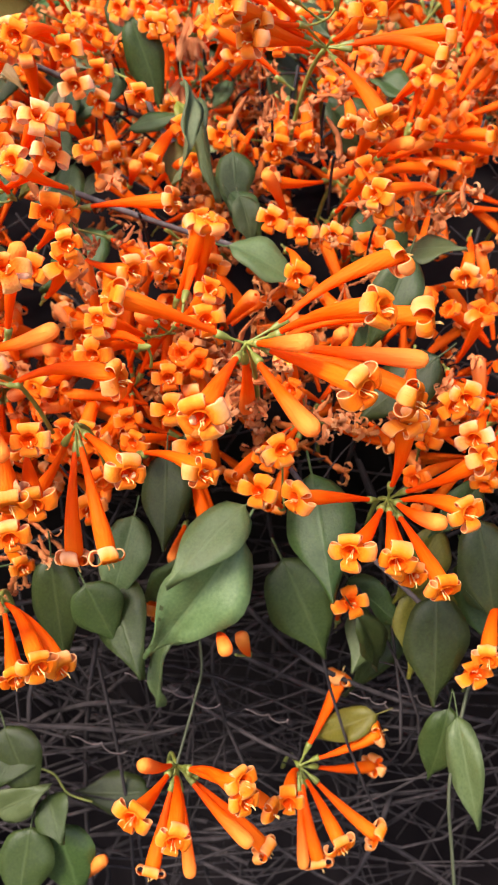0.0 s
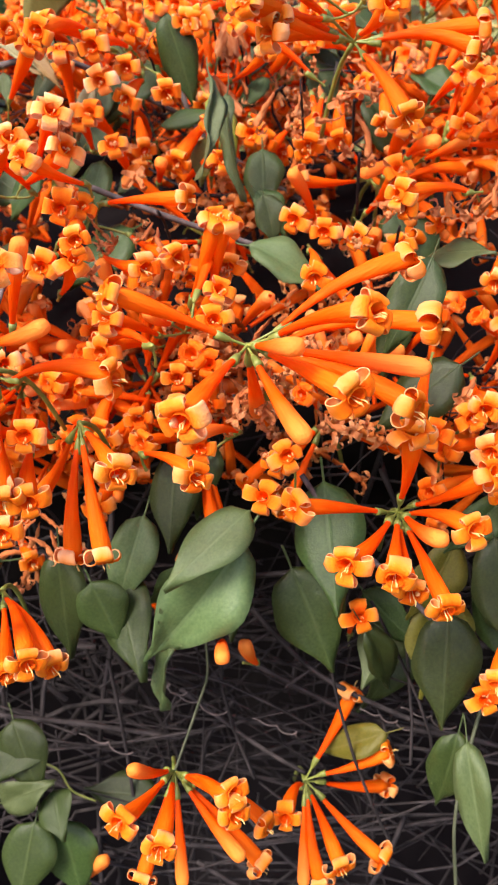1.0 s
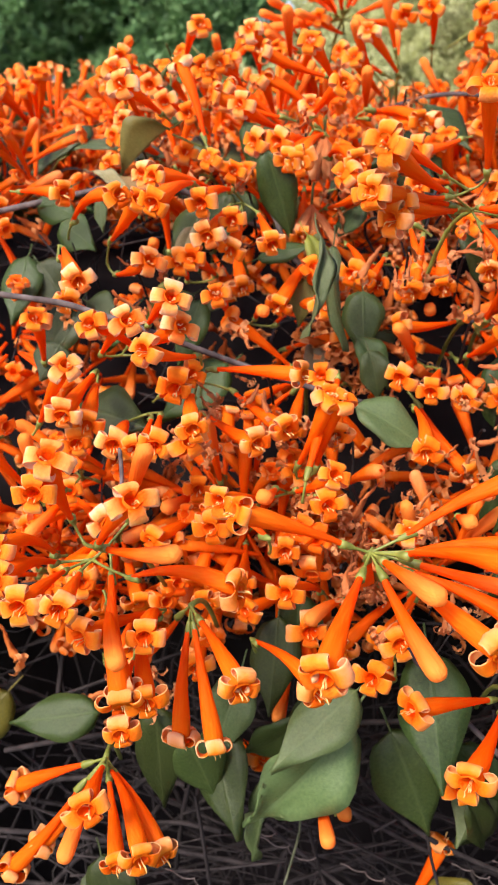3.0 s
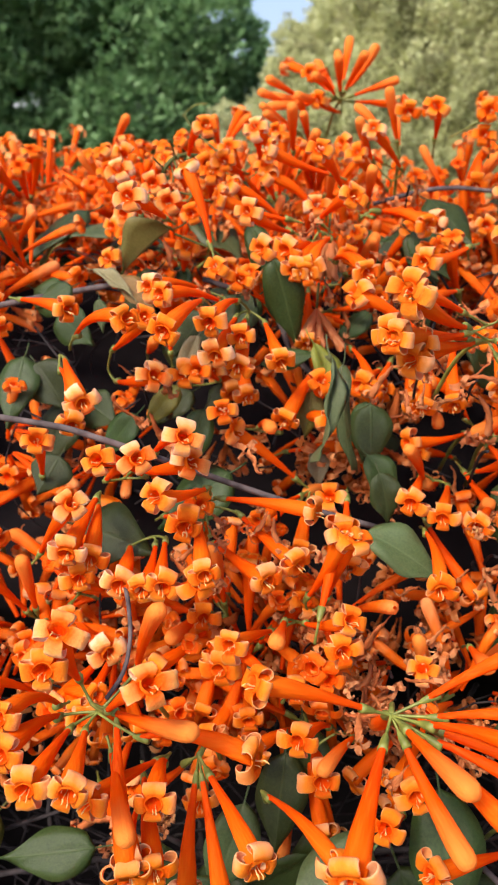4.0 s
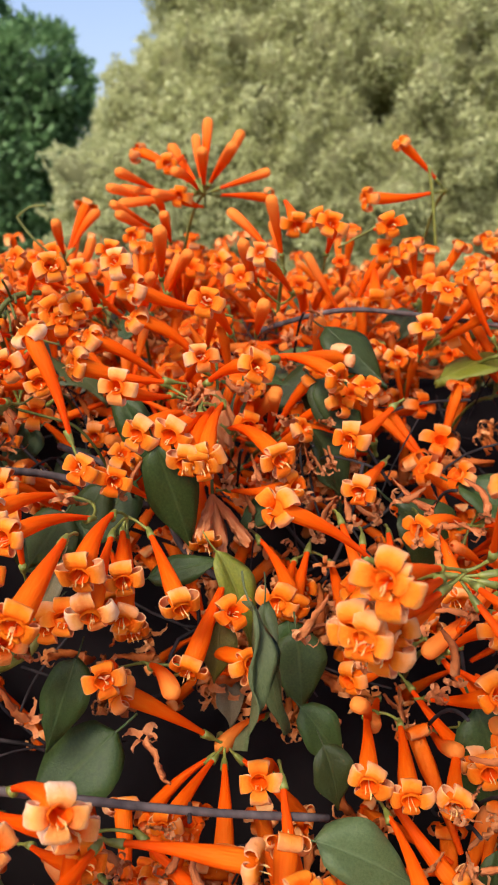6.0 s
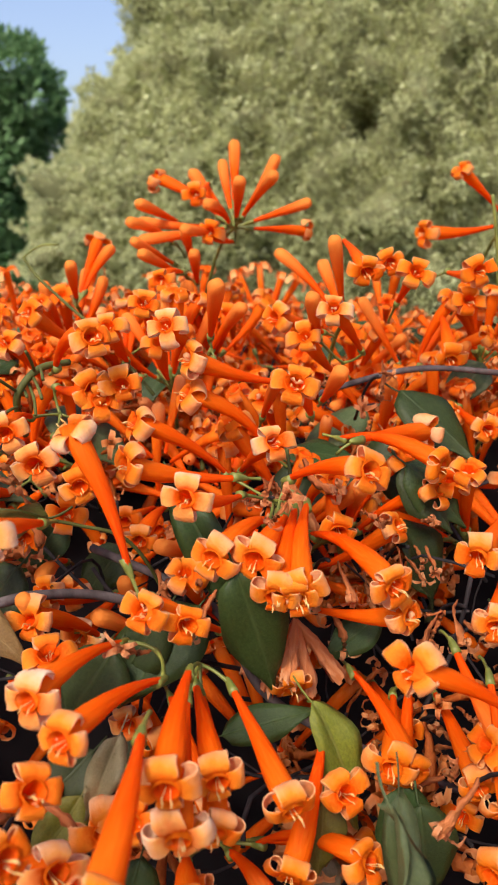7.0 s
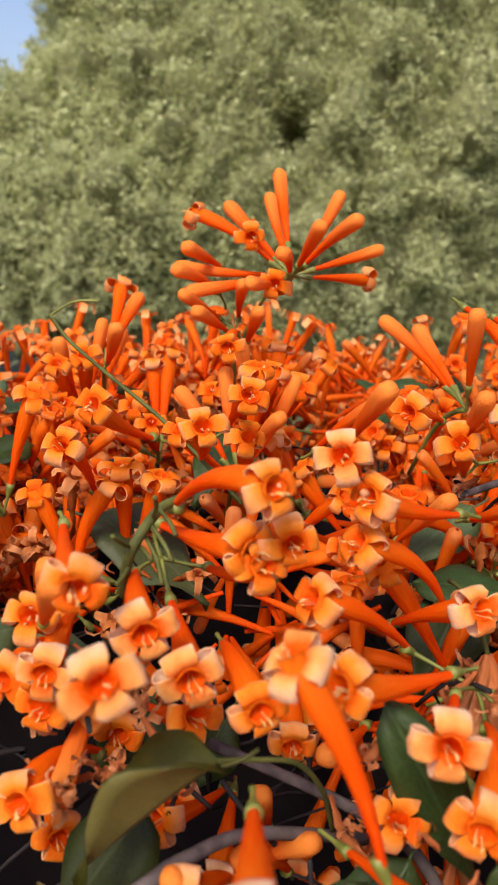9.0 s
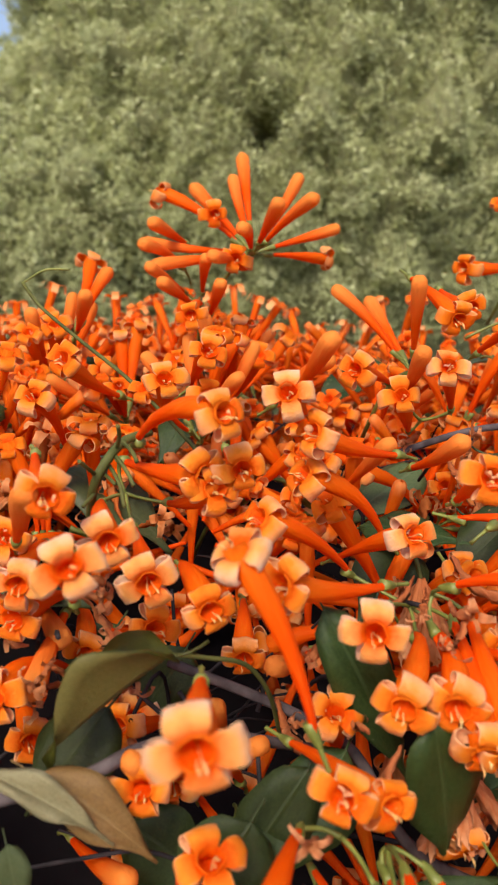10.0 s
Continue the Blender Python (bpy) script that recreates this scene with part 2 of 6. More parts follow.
def tube_piece(amount, sides=12, rings=8, flat=0.88):
    """The corolla tube, turned inwards at its mouth."""
    verts, faces, along = [], [], []
    steps = [(i / (rings - 1), 1.0, 0.8 * i / (rings - 1)) for i in range(rings)]
    steps += [(0.97, 0.9, 0.3), (0.88, 0.15, 0.0)]
    for u, s, al in steps:
        r = tube_radius(u) * s
        for k in range(sides):
            a = 2 * math.pi * k / sides
            rr = r * (1 + 0.06 * math.cos(4 * a + 0.8) * u + 0.10 * noise.noise((math.cos(a) * 1.5, math.sin(a) * 1.5, u * 4 + amount * 3000)))
            verts.append(Vector((rr * math.cos(a), rr * math.sin(a) * flat + bend(u, amount), LONG * u)))
            along.append(al)
    for i in range(len(steps) - 1):
        for k in range(sides):
            a, b = i * sides + k, i * sides + (k + 1) % sides
            faces.append((a, b, b + sides, a + sides))
    return verts, faces, along


def petal_grid(azimuth, half, curl, length, width, rnd, start, late, notch, rows, cols):
    """One lobe: it lines the throat, turns outwards over the rim and rolls back by curl degrees; late: how much of the roll is left to the tip."""
    a = radians(azimuth)
    out, side, up = Vector((math.cos(a), math.sin(a) * 0.88, 0)), Vector((-math.sin(a), math.cos(a), 0)), Vector((0, 0, 1))
    lean, twist, cup, seed = rnd.uniform(-0.13, 0.13), rnd.uniform(-1, 1), rnd.uniform(-0.0015, -0.0006), rnd.uniform(0, 60)
    pos = out * MOUTH * 0.5 + up * (LONG - 0.0048)
    grid, along = [], []
    length += 0.005
    step = length / (rows - 1)
    for i in range(rows):
        v = i / (rows - 1)
        k = min(1.0, max(0.0, (v - 0.08) / 0.14))
        k = k * k * (3 - 2 * k)
        ang = radians(24 + (start - 24) * k + curl * max(0.0, (v - 0.16) / 0.84) ** late)
        t = out * math.sin(ang) + up * math.cos(ang) + side * lean * v
        nrm = out * math.cos(ang) - up * math.sin(ang)
        b = min(1.0, max(0.0, (v - 0.10) / 0.22))
        b = b * b * (3 - 2 * b)
        w = width * (0.84 + 0.20 * math.sin(math.pi * v) ** 0.8) * (1 if v < 0.66 else math.sqrt(max(0.10, 1 - ((v - 0.66) / 0.355) ** 2.2)))
        rad = max(0.001, pos.x * math.cos(a) + pos.y * math.sin(a))
        row = []
        for j in range(cols):
            c = 2 * j / (cols - 1) - 1
            c = math.copysign(abs(c) ** (0.3 if cols > 5 else 1.0), c)
            wob = noise.noise((seed + 2.2 * c, v * 4.5, 1.7))
            x = (1 - b) * rad * math.sin(radians(half) * c) + b * c * w / 2 * (1 + 0.14 * wob)
            sag = (1 - b) * rad * (1 - math.cos(radians(half) * c)) + b * (cup * c * c + 0.0006 * twist * c * v + 0.0007 * wob - 0.0003 * (1 - abs(c)))
            row.append(pos + side * x - nrm * sag - t * (notch * 0.0012 * (1 - abs(c)) * max(0.0, v - 0.7) / 0.3))
            along.append(max(0.0, 1.08 * (v - 0.10)) + 0.22 * max(0.0, v - 0.1) ** 0.5 * abs(c) ** 3)
        grid.append(row)
        pos = pos + t * step
    return grid, along


def petal_piece(*given, rows=13, cols=7):
    grid, along = petal_grid(*given, rows, cols)
    verts, faces = shell(grid, 0.0003)
    edge = [1.0 if i > 3 and (j in (0, cols - 1) or i == rows - 1) else 0.0 for i in range(rows) for j in range(cols)]
    return verts, faces, along + along, edge + edge


def stamen_piece(rnd):
    pieces = []
    for k in range(3):
        a = rnd.uniform(0, 6.28)
        tip = Vector((0.0012 * math.cos(a), 0.0012 * math.sin(a) - 0.0012, LONG + rnd.uniform(-0.001, 0.0025)))
        v, f = sweep(curve_points((0, 0, LONG * 0.85), tip, (0, -0.0006, 0), 5), [0.00013] * 5, 4)
        pieces.append((v, f, None, 0))
        v, f = sweep([tip - Vector((0, 0, 0.0004)), tip + Vector((0.0004, -0.0004, 0.0008)), tip + Vector((0.0003, -0.0010, 0.0018))], [0.00018, 0.00030, 0.00012], 5)
        pieces.append((v, f, None, 0))
    return join(pieces)


def calyx_piece():
    pts = [(0, 0, z) for z in (-0.0028, -0.0016, 0.0, 0.0025, 0.0048)]
    v, f = sweep(pts, [0.0006, 0.0011, 0.0015, 0.0018, 0.0020], 8)
    return v, f


def bud_piece(amount, sides=16):
    zs = (0, 0.006, 0.012, 0.018, 0.024, 0.030, 0.036, 0.041, 0.045, 0.0475, 0.0492, 0.0500)
    prof = (0.0012, 0.0014, 0.0018, 0.0022, 0.0027, 0.0032, 0.0036, 0.0039, 0.0040, 0.0037, 0.0027, 0.0010)
    pts = [(0, bend(q / 0.05, amount), q) for q in zs]
    v, f = sweep(pts, prof, sides)
    for i, p in enumerate(v):
        s = 1 + 0.055 * math.cos(4 * 2 * math.pi * (i % sides) / sides) * zs[i // sides] / 0.05 + 0.05 * noise.noise((p.x * 300, p.y * 300, p.z * 90 + amount * 5000))
        p.x *= s
        p.y *= 0.92 * s
    return v, f, [zs[i // sides] / 0.05 for i in range(len(v))]


R0 = random.Random(11)
CALYX = mesh_from("calyx", *calyx_piece(), [M_GREEN])
TUBES, BUDS, FLOWERS, STAMENS = [], [], {}, []
for amount in (0.001, 0.0035, -0.002, 0.006):
    v, f, al = tube_piece(amount)
    TUBES.append(mesh_from("corolla_tube", v, f, [M_TUBE], al))
for amount in (0.0, 0.003, -0.002):
    v, f, al = bud_piece(amount)
    BUDS.append(mesh_from("bud", v, f, [M_BUD], al))
for k in range(3):
    v, f, al, s = stamen_piece(R0)
    STAMENS.append(mesh_from("stamen_tuft", v, f, [M_STAMEN]))
STYLES = (
    ("open", (250, 380), (0.0155, 0.0195), (34, 62), (0.85, 1.05), M_LOBE),
    ("face", (230, 360), (0.0160, 0.0200), (46, 68), (0.85, 1.1), M_LOBE),
    ("pale", (250, 390), (0.0155, 0.0200), (34, 62), (0.85, 1.05), M_LOBE_PALE),
    ("wide", (240, 370), (0.0165, 0.0205), (42, 64), (0.85, 1.05), M_LOBE_PALE),
    ("cream", (220, 340), (0.0165, 0.0200), (44, 66), (0.85, 1.05), M_LOBE_WHITE),
)
for style, curls, size, starts, lates, mat in STYLES:
    FLOWERS[style] = []
    for k in range(8):
        one = []
        for az, half, share, cleft in LOBES:  # the broad upper lobe is cleft
            v, f, al, ed = petal_piece(az + R0.uniform(-5, 5), half, R0.uniform(*curls), R0.uniform(*size), share * R0.uniform(0.0063, 0.0073), R0, R0.uniform(*starts), R0.uniform(*lates), cleft + R0.uniform(-0.3, 0.3))
            one.append(mesh_from("petal", v, f, [mat], al, rim=(144, len(f)), edge=ed))
        FLOWERS[style].append(one)

RC = random.Random(5)


def limb_turn(m, rnd):
    """The oblique limb: the lobes' ring turns from the tube's line towards the open air."""
    air = m.to_3x3().inverted() @ Vector((rnd.uniform(-0.2, 0.2), -1, 0.25))
    air.normalize()
    off = air.angle(Vector((0, 0, 1)))
    axis = Vector((0, 0, 1)).cross(air)
    if off < 0.35 or axis.length < 0.05:
        return None
    pivot = Matrix.Translation((0, 0, LONG - 0.003))
    return pivot @ Matrix.Rotation(min(0.62, 0.5 * (off - 0.2)), 4, axis) @ pivot.inverted()


def cluster(hub, rows, label="cluster of orange trumpet flowers hanging on green stalks", root=True, stamens=True):
    """A head of flowers: kind, foot and mouth of each."""
    hub = Vector(hub)
    head = tagged(new("flower_cluster"), label, "flower cluster", "flower clusters on the hedge")
    head.location = hub
    back = Matrix.Translation(-hub)
    if root:
        far = hub + Vector((RC.uniform(-0.02, 0.02), 0.055, -0.05))
        v, f = sweep(curve_points(far, hub, (0, 0, 0.01)), [0.0013] * 6 + [0.0016], 6)
        part("stalk", mesh_from("stalk", [p - hub for p in v], f, [M_GREEN]), head, None, "green stalk")
    for kind, bx, by, bz, mx, my, mz in rows:
        foot, mouth = Vector((bx, by, bz)), Vector((mx, my, mz))
        length = (mouth - foot).length
        d = (mouth - foot) / length
        start = hub if (foot - hub).length < 0.03 else foot - d * 0.011 + Vector((0, 0.006, -0.007))
        v, f = sweep(curve_points(start, foot, d * -0.002), [0.0010, 0.0008, 0.0007, 0.0007, 0.0007, 0.0008, 0.0009], 5)
        part("pedicel", mesh_from("pedicel", [p - hub for p in v], f, [M_GREEN]), head)
        s = length / (0.05 if kind == "bud" else LONG)
        wide = 0.5 * (1 + s) * RC.uniform(0.94, 1.08)
        m = back @ frame_along(foot, mouth, twist=RC.uniform(-0.5, 0.5)) @ Matrix.Diagonal((wide, wide, s, 1))
        if kind == "bud":
            fl = part("flower_bud", RC.choice(BUDS), head, m, "closed orange bud with a rounded tip")
            part("calyx", CALYX, fl)
            continue
        fl = part("flower", RC.choice(TUBES[:3] if kind in ("face", "wide", "cream") else TUBES), head, m)
        part("calyx", CALYX, fl, None, "green calyx cup")
        nod = limb_turn(m, RC) if kind in ("face", "wide", "cream") else None
        for me in RC.choice(FLOWERS[kind]):
            part("petal", me, fl, nod)
        if stamens:
            part("stamen_tuft", RC.choice(STAMENS), fl, nod, "thin cream stamens")
    return head


# ---- masses of small pieces joined into one mesh ----
def quads(verts, faces, along):
    """A piece as arrays; triangles become quads with a doubled corner left out."""
    return np.array([tuple(v) for v in verts], dtype=np.float32), np.array([f for f in faces if len(f) == 4], dtype=np.int64), np.array(along if along is not None else [0.0] * len(verts), dtype=np.float32)


def mass(name, pieces, placed, mats):
    """Joins placed copies: rows of (piece index, matrix)."""
    V, F, A = [], [], []
    o = 0
    for k, m in placed:
        v, f, a = pieces[k]
        r = np.array(m, dtype=np.float32)
        V.append(v @ r[:3, :3].T + r[:3, 3])
        F.append(f + o)
        A.append(a)
        o += len(v)
    V, F, A = np.concatenate(V), np.concatenate(F), np.concatenate(A)
    me = bpy.data.meshes.new(name)
    me.vertices.add(len(V))
    me.vertices.foreach_set("co", V.ravel())
    me.loops.add(F.size)
    me.loops.foreach_set("vertex_index", F.ravel().astype(np.int32))
    me.polygons.add(len(F))
    me.polygons.foreach_set("loop_start", np.arange(0, F.size, 4, dtype=np.int32))
    me.attributes.new("along", "FLOAT", "POINT").data.foreach_set("value", A)
    for m in mats:
        me.materials.append(m)
    me.polygons.foreach_set("use_smooth", np.ones(len(F), dtype=bool))
    me.update(calc_edges=True)
    me.validate()
    return new(name, me)


def light_flower(curl, rnd):
    v, f, al = tube_piece(rnd.uniform(-0.002, 0.003), 6, 4)
    V, F, A = list(v), list(f), [0.6 * x for x in al]
    for az, half, share, cleft in LOBES:
        grid, along = petal_grid(az + rnd.uniform(-10, 10), half, curl * rnd.uniform(0.8, 1.2), rnd.uniform(0.014, 0.019), share * 0.0064, rnd, rnd.uniform(50, 78), 1.05, 0.0, 9, 3)
        o = len(V)
        V += [p for row in grid for p in row]
        A += along
        F += [(o + 3 * i + j, o + 3 * i + j + 1, o + 3 * i + j + 4, o + 3 * i + j + 3) for i in range(8) for j in range(2)]
    return quads(V, F, A)


def spent_piece(rnd):
    """A shrivelled corolla: a crumpled ribbon of a tube with curled shreds at its end."""
    V, F, A = [], [], []
    seed, n = rnd.random() * 90, 12
    p, d = Vector((0, 0, 0)), Vector((rnd.gauss(0, 0.2), rnd.gauss(0, 0.2), 1)).normalized()
    turn = rnd.uniform(0, 6)
    long = rnd.uniform(0.018, 0.034)
    ring = 5
    for i in range(n):
        u = i / (n - 1)
        s = Matrix.Rotation(turn + u * rnd.uniform(0.5, 2.0), 3, d) @ d.orthogonal().normalized()
        o = d.cross(s)
        r = 0.0008 + 0.0024 * u * (1 - 0.3 * u)
        for k in range(ring):
            a = 2 * math.pi * k / ring
            q = p + s * math.cos(a) * r * 1.25 + o * math.sin(a) * r * 0.55
            c = noise.noise_vector((q.x * 650 + seed, q.y * 650, q.z * 330))
            V.append(q + c * 0.0012)
            A.append(0.45 * u + 0.15 * c.x)
        p = p + d * long / (n - 1)
        d = (d + Vector((rnd.gauss(0, 0.14), rnd.gauss(0, 0.14), 0))).normalized()
    F += [(i * ring + k, i * ring + (k + 1) % ring, (i + 1) * ring + (k + 1) % ring, (i + 1) * ring + k) for i in range(n - 1) for k in range(ring)]
    for j in range(4):
        a = turn + j * 1.57 + rnd.uniform(-0.5, 0.5)
        side0 = d.orthogonal().normalized()
        out = Matrix.Rotation(a, 3, d) @ side0
        side = d.cross(out)
        q, o = p + out * 0.0015 - d * 0.002, len(V)
        ang, bendby, w0 = rnd.uniform(0.1, 0.9), rnd.uniform(0.35, 0.95), rnd.uniform(0.0012, 0.0026)
        for i in range(8):
            w = w0 * (1 - 0.07 * i)
            k = out * math.cos(ang) - d * math.sin(ang)
            V += [q - side * w + k * rnd.uniform(-0.0008, 0.0008), q + k * rnd.uniform(-0.0006, 0.0006), q + side * w + k * rnd.uniform(-0.0008, 0.0008)]
            A += [0.5 + 0.07 * i, 0.4 + 0.05 * i, 0.5 + 0.07 * i]
            q = q + (out * math.sin(ang) + d * math.cos(ang)) * 0.0016
            ang += bendby * rnd.uniform(0.5, 1.4)
        F += [(o + 3 * i + c, o + 3 * i + c + 1, o + 3 * i + c + 4, o + 3 * i + c + 3) for i in range(7) for c in range(2)]
    return V, F, A


def light_bud():
    v, f, al = bud_piece(0.002, 8)
    return quads(v, f, [0.62 * k for k in al])


RM = random.Random(21)
LIGHT = [light_flower(c, RM) for c in (230, 280, 320, 360, 420)] + [light_bud()]
SPENT = [quads(*spent_piece(RM)) for _ in range(8)]

# the hedge's outer line, front foot to back, as (y, z)
LINE = ((0.43, 0.99), (0.395, 1.06), (0.375, 1.12), (0.385, 1.19), (0.42, 1.25), (0.485, 1.295), (0.53, 1.345), (0.58, 1.395), (0.64, 1.43), (0.70, 1.445), (0.80, 1.455), (0.95, 1.462), (1.1, 1.44), (1.3, 1.36), (1.48, 1.2), (1.58, 0.95), (1.62, 0.6))


def on_line(s):
    """The point and outward normal at s metres along the hedge's line."""
    for (y0, z0), (y1, z1) in zip(LINE, LINE[1:]):
        d = math.hypot(y1 - y0, z1 - z0)
        if s <= d:
            k = s / d
            return y0 + (y1 - y0) * k, z0 + (z1 - z0) * k, -(z1 - z0) / d, (y1 - y0) / d
        s -= d
    return None


LINE_LONG = sum(math.hypot(b[0] - a[0], b[1] - a[1]) for a, b in zip(LINE, LINE[1:]))


def swell(x, s):
    return 0.018 * noise.noise((x * 5.0, s * 5.0, 3.1))


def head_of(x, s, sink, rnd, count, lift=0.6):
    """Placed light flowers of one head on the hedge's skin."""
    y, z, ny, nz = on_line(s)
    n = Vector((0, ny, nz))
    hub = Vector((x, y, z)) + n * (swell(x, s) - sink)
    rows = []
    axis = (n + Vector((rnd.uniform(-0.5, 0.5), -0.25, rnd.uniform(-0.5, 0.1) if nz < 0.75 else rnd.uniform(-0.2, 0.5)))).normalized()
    for _ in range(count):
        d = Vector((rnd.gauss(0, 1), rnd.gauss(0, 1), rnd.gauss(0, 1))).normalized()
        d = (axis * lift + d).normalized()
        foot = hub + d * 0.008
        size = rnd.uniform(0.85, 1.1)
        m = frame_along(foot, foot + d, twist=rnd.uniform(-0.6, 0.6)) @ Matrix.Scale(size, 4)
        rows.append((5 if rnd.random() < 0.24 else rnd.randrange(5), m))
    return rows


# ---- the hedge's inside: a near-black sheet, its deep shade painted into the colour ----
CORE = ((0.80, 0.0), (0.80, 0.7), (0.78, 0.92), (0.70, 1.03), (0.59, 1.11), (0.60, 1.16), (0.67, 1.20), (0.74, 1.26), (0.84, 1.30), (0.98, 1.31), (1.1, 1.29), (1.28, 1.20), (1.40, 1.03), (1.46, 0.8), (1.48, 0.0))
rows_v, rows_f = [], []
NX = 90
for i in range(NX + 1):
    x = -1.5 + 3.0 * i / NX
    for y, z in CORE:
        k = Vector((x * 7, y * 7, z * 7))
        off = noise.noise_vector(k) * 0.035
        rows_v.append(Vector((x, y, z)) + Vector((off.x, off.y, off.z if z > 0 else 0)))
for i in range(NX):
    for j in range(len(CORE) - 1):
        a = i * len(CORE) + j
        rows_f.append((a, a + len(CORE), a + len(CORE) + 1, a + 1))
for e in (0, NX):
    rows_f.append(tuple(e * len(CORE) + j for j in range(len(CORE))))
tagged(new("hedge_shade_core", mesh_from("hedge_shade_core", rows_v, rows_f, [M_CORE_SHADE])), "near-black sheet painted as the deep shade inside the hedge", "hedge", kind="structure")

# ---- leaves ----
vine = tagged(new("flowering_vine"), "sprawling vine with glossy green leaves on woody stems", "vine")
vine.location = (0, 0.55, 0)
VINE_BACK = Matrix.Translation((0, -0.55, 0))


def leaf_mesh(mat, fold, droop, wave, wide=0.56, rows=15, cols=9):
    """A pointed oval leaf 1 long along +y, upper side +z, with a stalk."""
    grid, vein = [], []
    for i in range(rows):
        v = i / (rows - 1)
        p = max(0.0, math.sin(math.pi * min(1.0, v ** 0.74)))
        w = wide * 1.03 * p ** (0.62 if v < 0.39 else 1.35) + 0.005
        row = []
        for j in range(cols):
            c = 2 * j / (cols - 1) - 1
            c = math.copysign(abs(c) ** 1.7, c)
            z = abs(c) * w * 0.5 * math.tan(fold) - droop * v * v + wave * (math.sin(7 * v + 2 * c) + 0.5 * math.sin(15 * v - 3 * c)) * abs(c) ** 1.5 * 0.6 - 0.04 * c * c
            row.append(Vector((c * w / 2 * math.cos(fold * 0.6) * (1 + 0.05 * math.sin(11 * v + 2 * c)) + droop * 0.5 * v * v, v, z)))
            q = abs(((v - abs(c) * 0.22) * 6.5) % 1 - 0.5)
            vein.append(1.0 if j == cols // 2 else 0.45 if j in (0, cols - 1) else max(0.0, 0.6 - q * 3.4) * max(0.0, 1 - abs(c) * 1.1))
        grid.append(row)
    verts, faces = shell(grid, 0.012)
    al = vein + vein
    v, f = sweep(curve_points((0, -0.22, -0.06), (0, 0.03, -0.004), (0, 0, -0.02), 5), [0.011] * 5, 5)
    o = len(verts)
    two = 2 * (rows - 1) * (cols - 1)
    slots = [1 - i % 2 if i < two else 0 for i in range(len(faces))] + [0] * len(f)
    under = {M_LEAF: M_UNDER, M_LEAF_PALE: M_UNDER, M_LEAF_OLIVE: M_UNDER_OLIVE, M_LEAF_DEEP: M_UNDER_OLIVE}.get(mat, mat)
    return mesh_from("leaf", list(verts) + list(v), list(faces) + [tuple(o + i for i in q) for q in f], [mat, under], None, al + [0.8] * len(v), slots=slots, rim=(two, len(faces)))


LEAVES = {k: [leaf_mesh(m, fo, dr, wv) for fo, dr, wv in ((0.12, 0.10, 0.05), (0.3, 0.2, 0.07), (0.05, 0.05, 0.04), (0.45, 0.15, 0.1))] for k, m in (("green", M_LEAF), ("pale", M_LEAF_PALE), ("olive", M_LEAF_OLIVE), ("dry", M_DRYLEAF), ("husk", M_HUSK))}
LEAVES["creased"] = [leaf_mesh(M_LEAF_DEEP, 0.85, 0.06, 0.06)]
RL = random.Random(8)
LEAF_SPOTS = []


def leaf(foot, tip, width, face, kind="green", shape=0, label=""):
    """face: where the upper side looks."""
    foot, tip = Vector(foot), Vector(tip)
    y = (tip - foot).normalized()
    x = y.cross(Vector(face)).normalized()
    z = x.cross(y)
    size = (tip - foot).length
    LEAF_SPOTS.append((foot + tip) / 2)
    m = Matrix.Translation(foot) @ Matrix((x, y, z)).transposed().to_4x4() @ Matrix.Diagonal((width / 0.56, size, size, 1))
    return part("leaf", LEAVES[kind][shape % len(LEAVES[kind])], vine, VINE_BACK @ m, label)


OUT = Vector((0, -1, 0.35))
leaf((0.022, 0.378, 1.129), (-0.025, 0.362, 1.058), 0.041, (0.3, -0.85, 0.4), "pale", 3, "broad grey-green leaf with a pointed tip")
leaf((0.062, 0.420, 1.146), (0.072, 0.375, 1.092), 0.036, OUT, "green", 2)
leaf((0.045, 0.415, 1.095), (0.072, 0.398, 1.040), 0.040, OUT, "green", 0)
leaf((0.128, 0.390, 1.085), (0.128, 0.372, 1.025), 0.034, OUT, "green", 2)
leaf((-0.020, 0.405, 1.064), (-0.034, 0.392, 1.010), 0.017, (-0.6, -0.7, 0.3), "pale", 3)
leaf((0.140, 0.375, 1.016), (0.150, 0.345, 0.960), 0.020, (-0.3, -0.8, 0.2), "pale", 1)
leaf((0.136, 0.380, 1.018), (0.128, 0.372, 0.968), 0.024, (-0.3, -0.8, 0.2), "green", 1)
leaf((0.100, 0.412, 0.990), (0.058, 0.418, 0.964), 0.020, (0.2, -0.6, 0.8), "olive", 1)
leaf((0.086, 0.395, 1.072), (0.110, 0.408, 1.020), 0.018, (0.3, -0.8, 0.4), "green", 1)
leaf((-0.042, 0.572, 1.396), (-0.024, 0.575, 1.340), 0.024, OUT, "green", 0)
leaf((-0.048, 0.440, 0.905), (-0.096, 0.430, 0.912), 0.028, (0, -0.8, 0.6), "green", 0)
leaf((-0.040, 0.425, 1.120), (-0.052, 0.400, 1.070), 0.028, OUT, "pale", 1)
leaf((-0.085, 0.405, 1.105), (-0.080, 0.395, 1.040), 0.028, OUT, "green", 0)
leaf((-0.066, 0.400, 1.090), (-0.050, 0.396, 1.055), 0.030, OUT, "green", 2)
leaf((-0.128, 0.410, 0.985), (-0.108, 0.392, 0.942), 0.032, OUT, "green", 0)
leaf((-0.116, 0.395, 0.920), (-0.124, 0.375, 0.872), 0.034, OUT, "green", 2)
leaf((-0.101, 0.402, 0.914), (-0.086, 0.388, 0.866), 0.036, OUT, "green", 0)
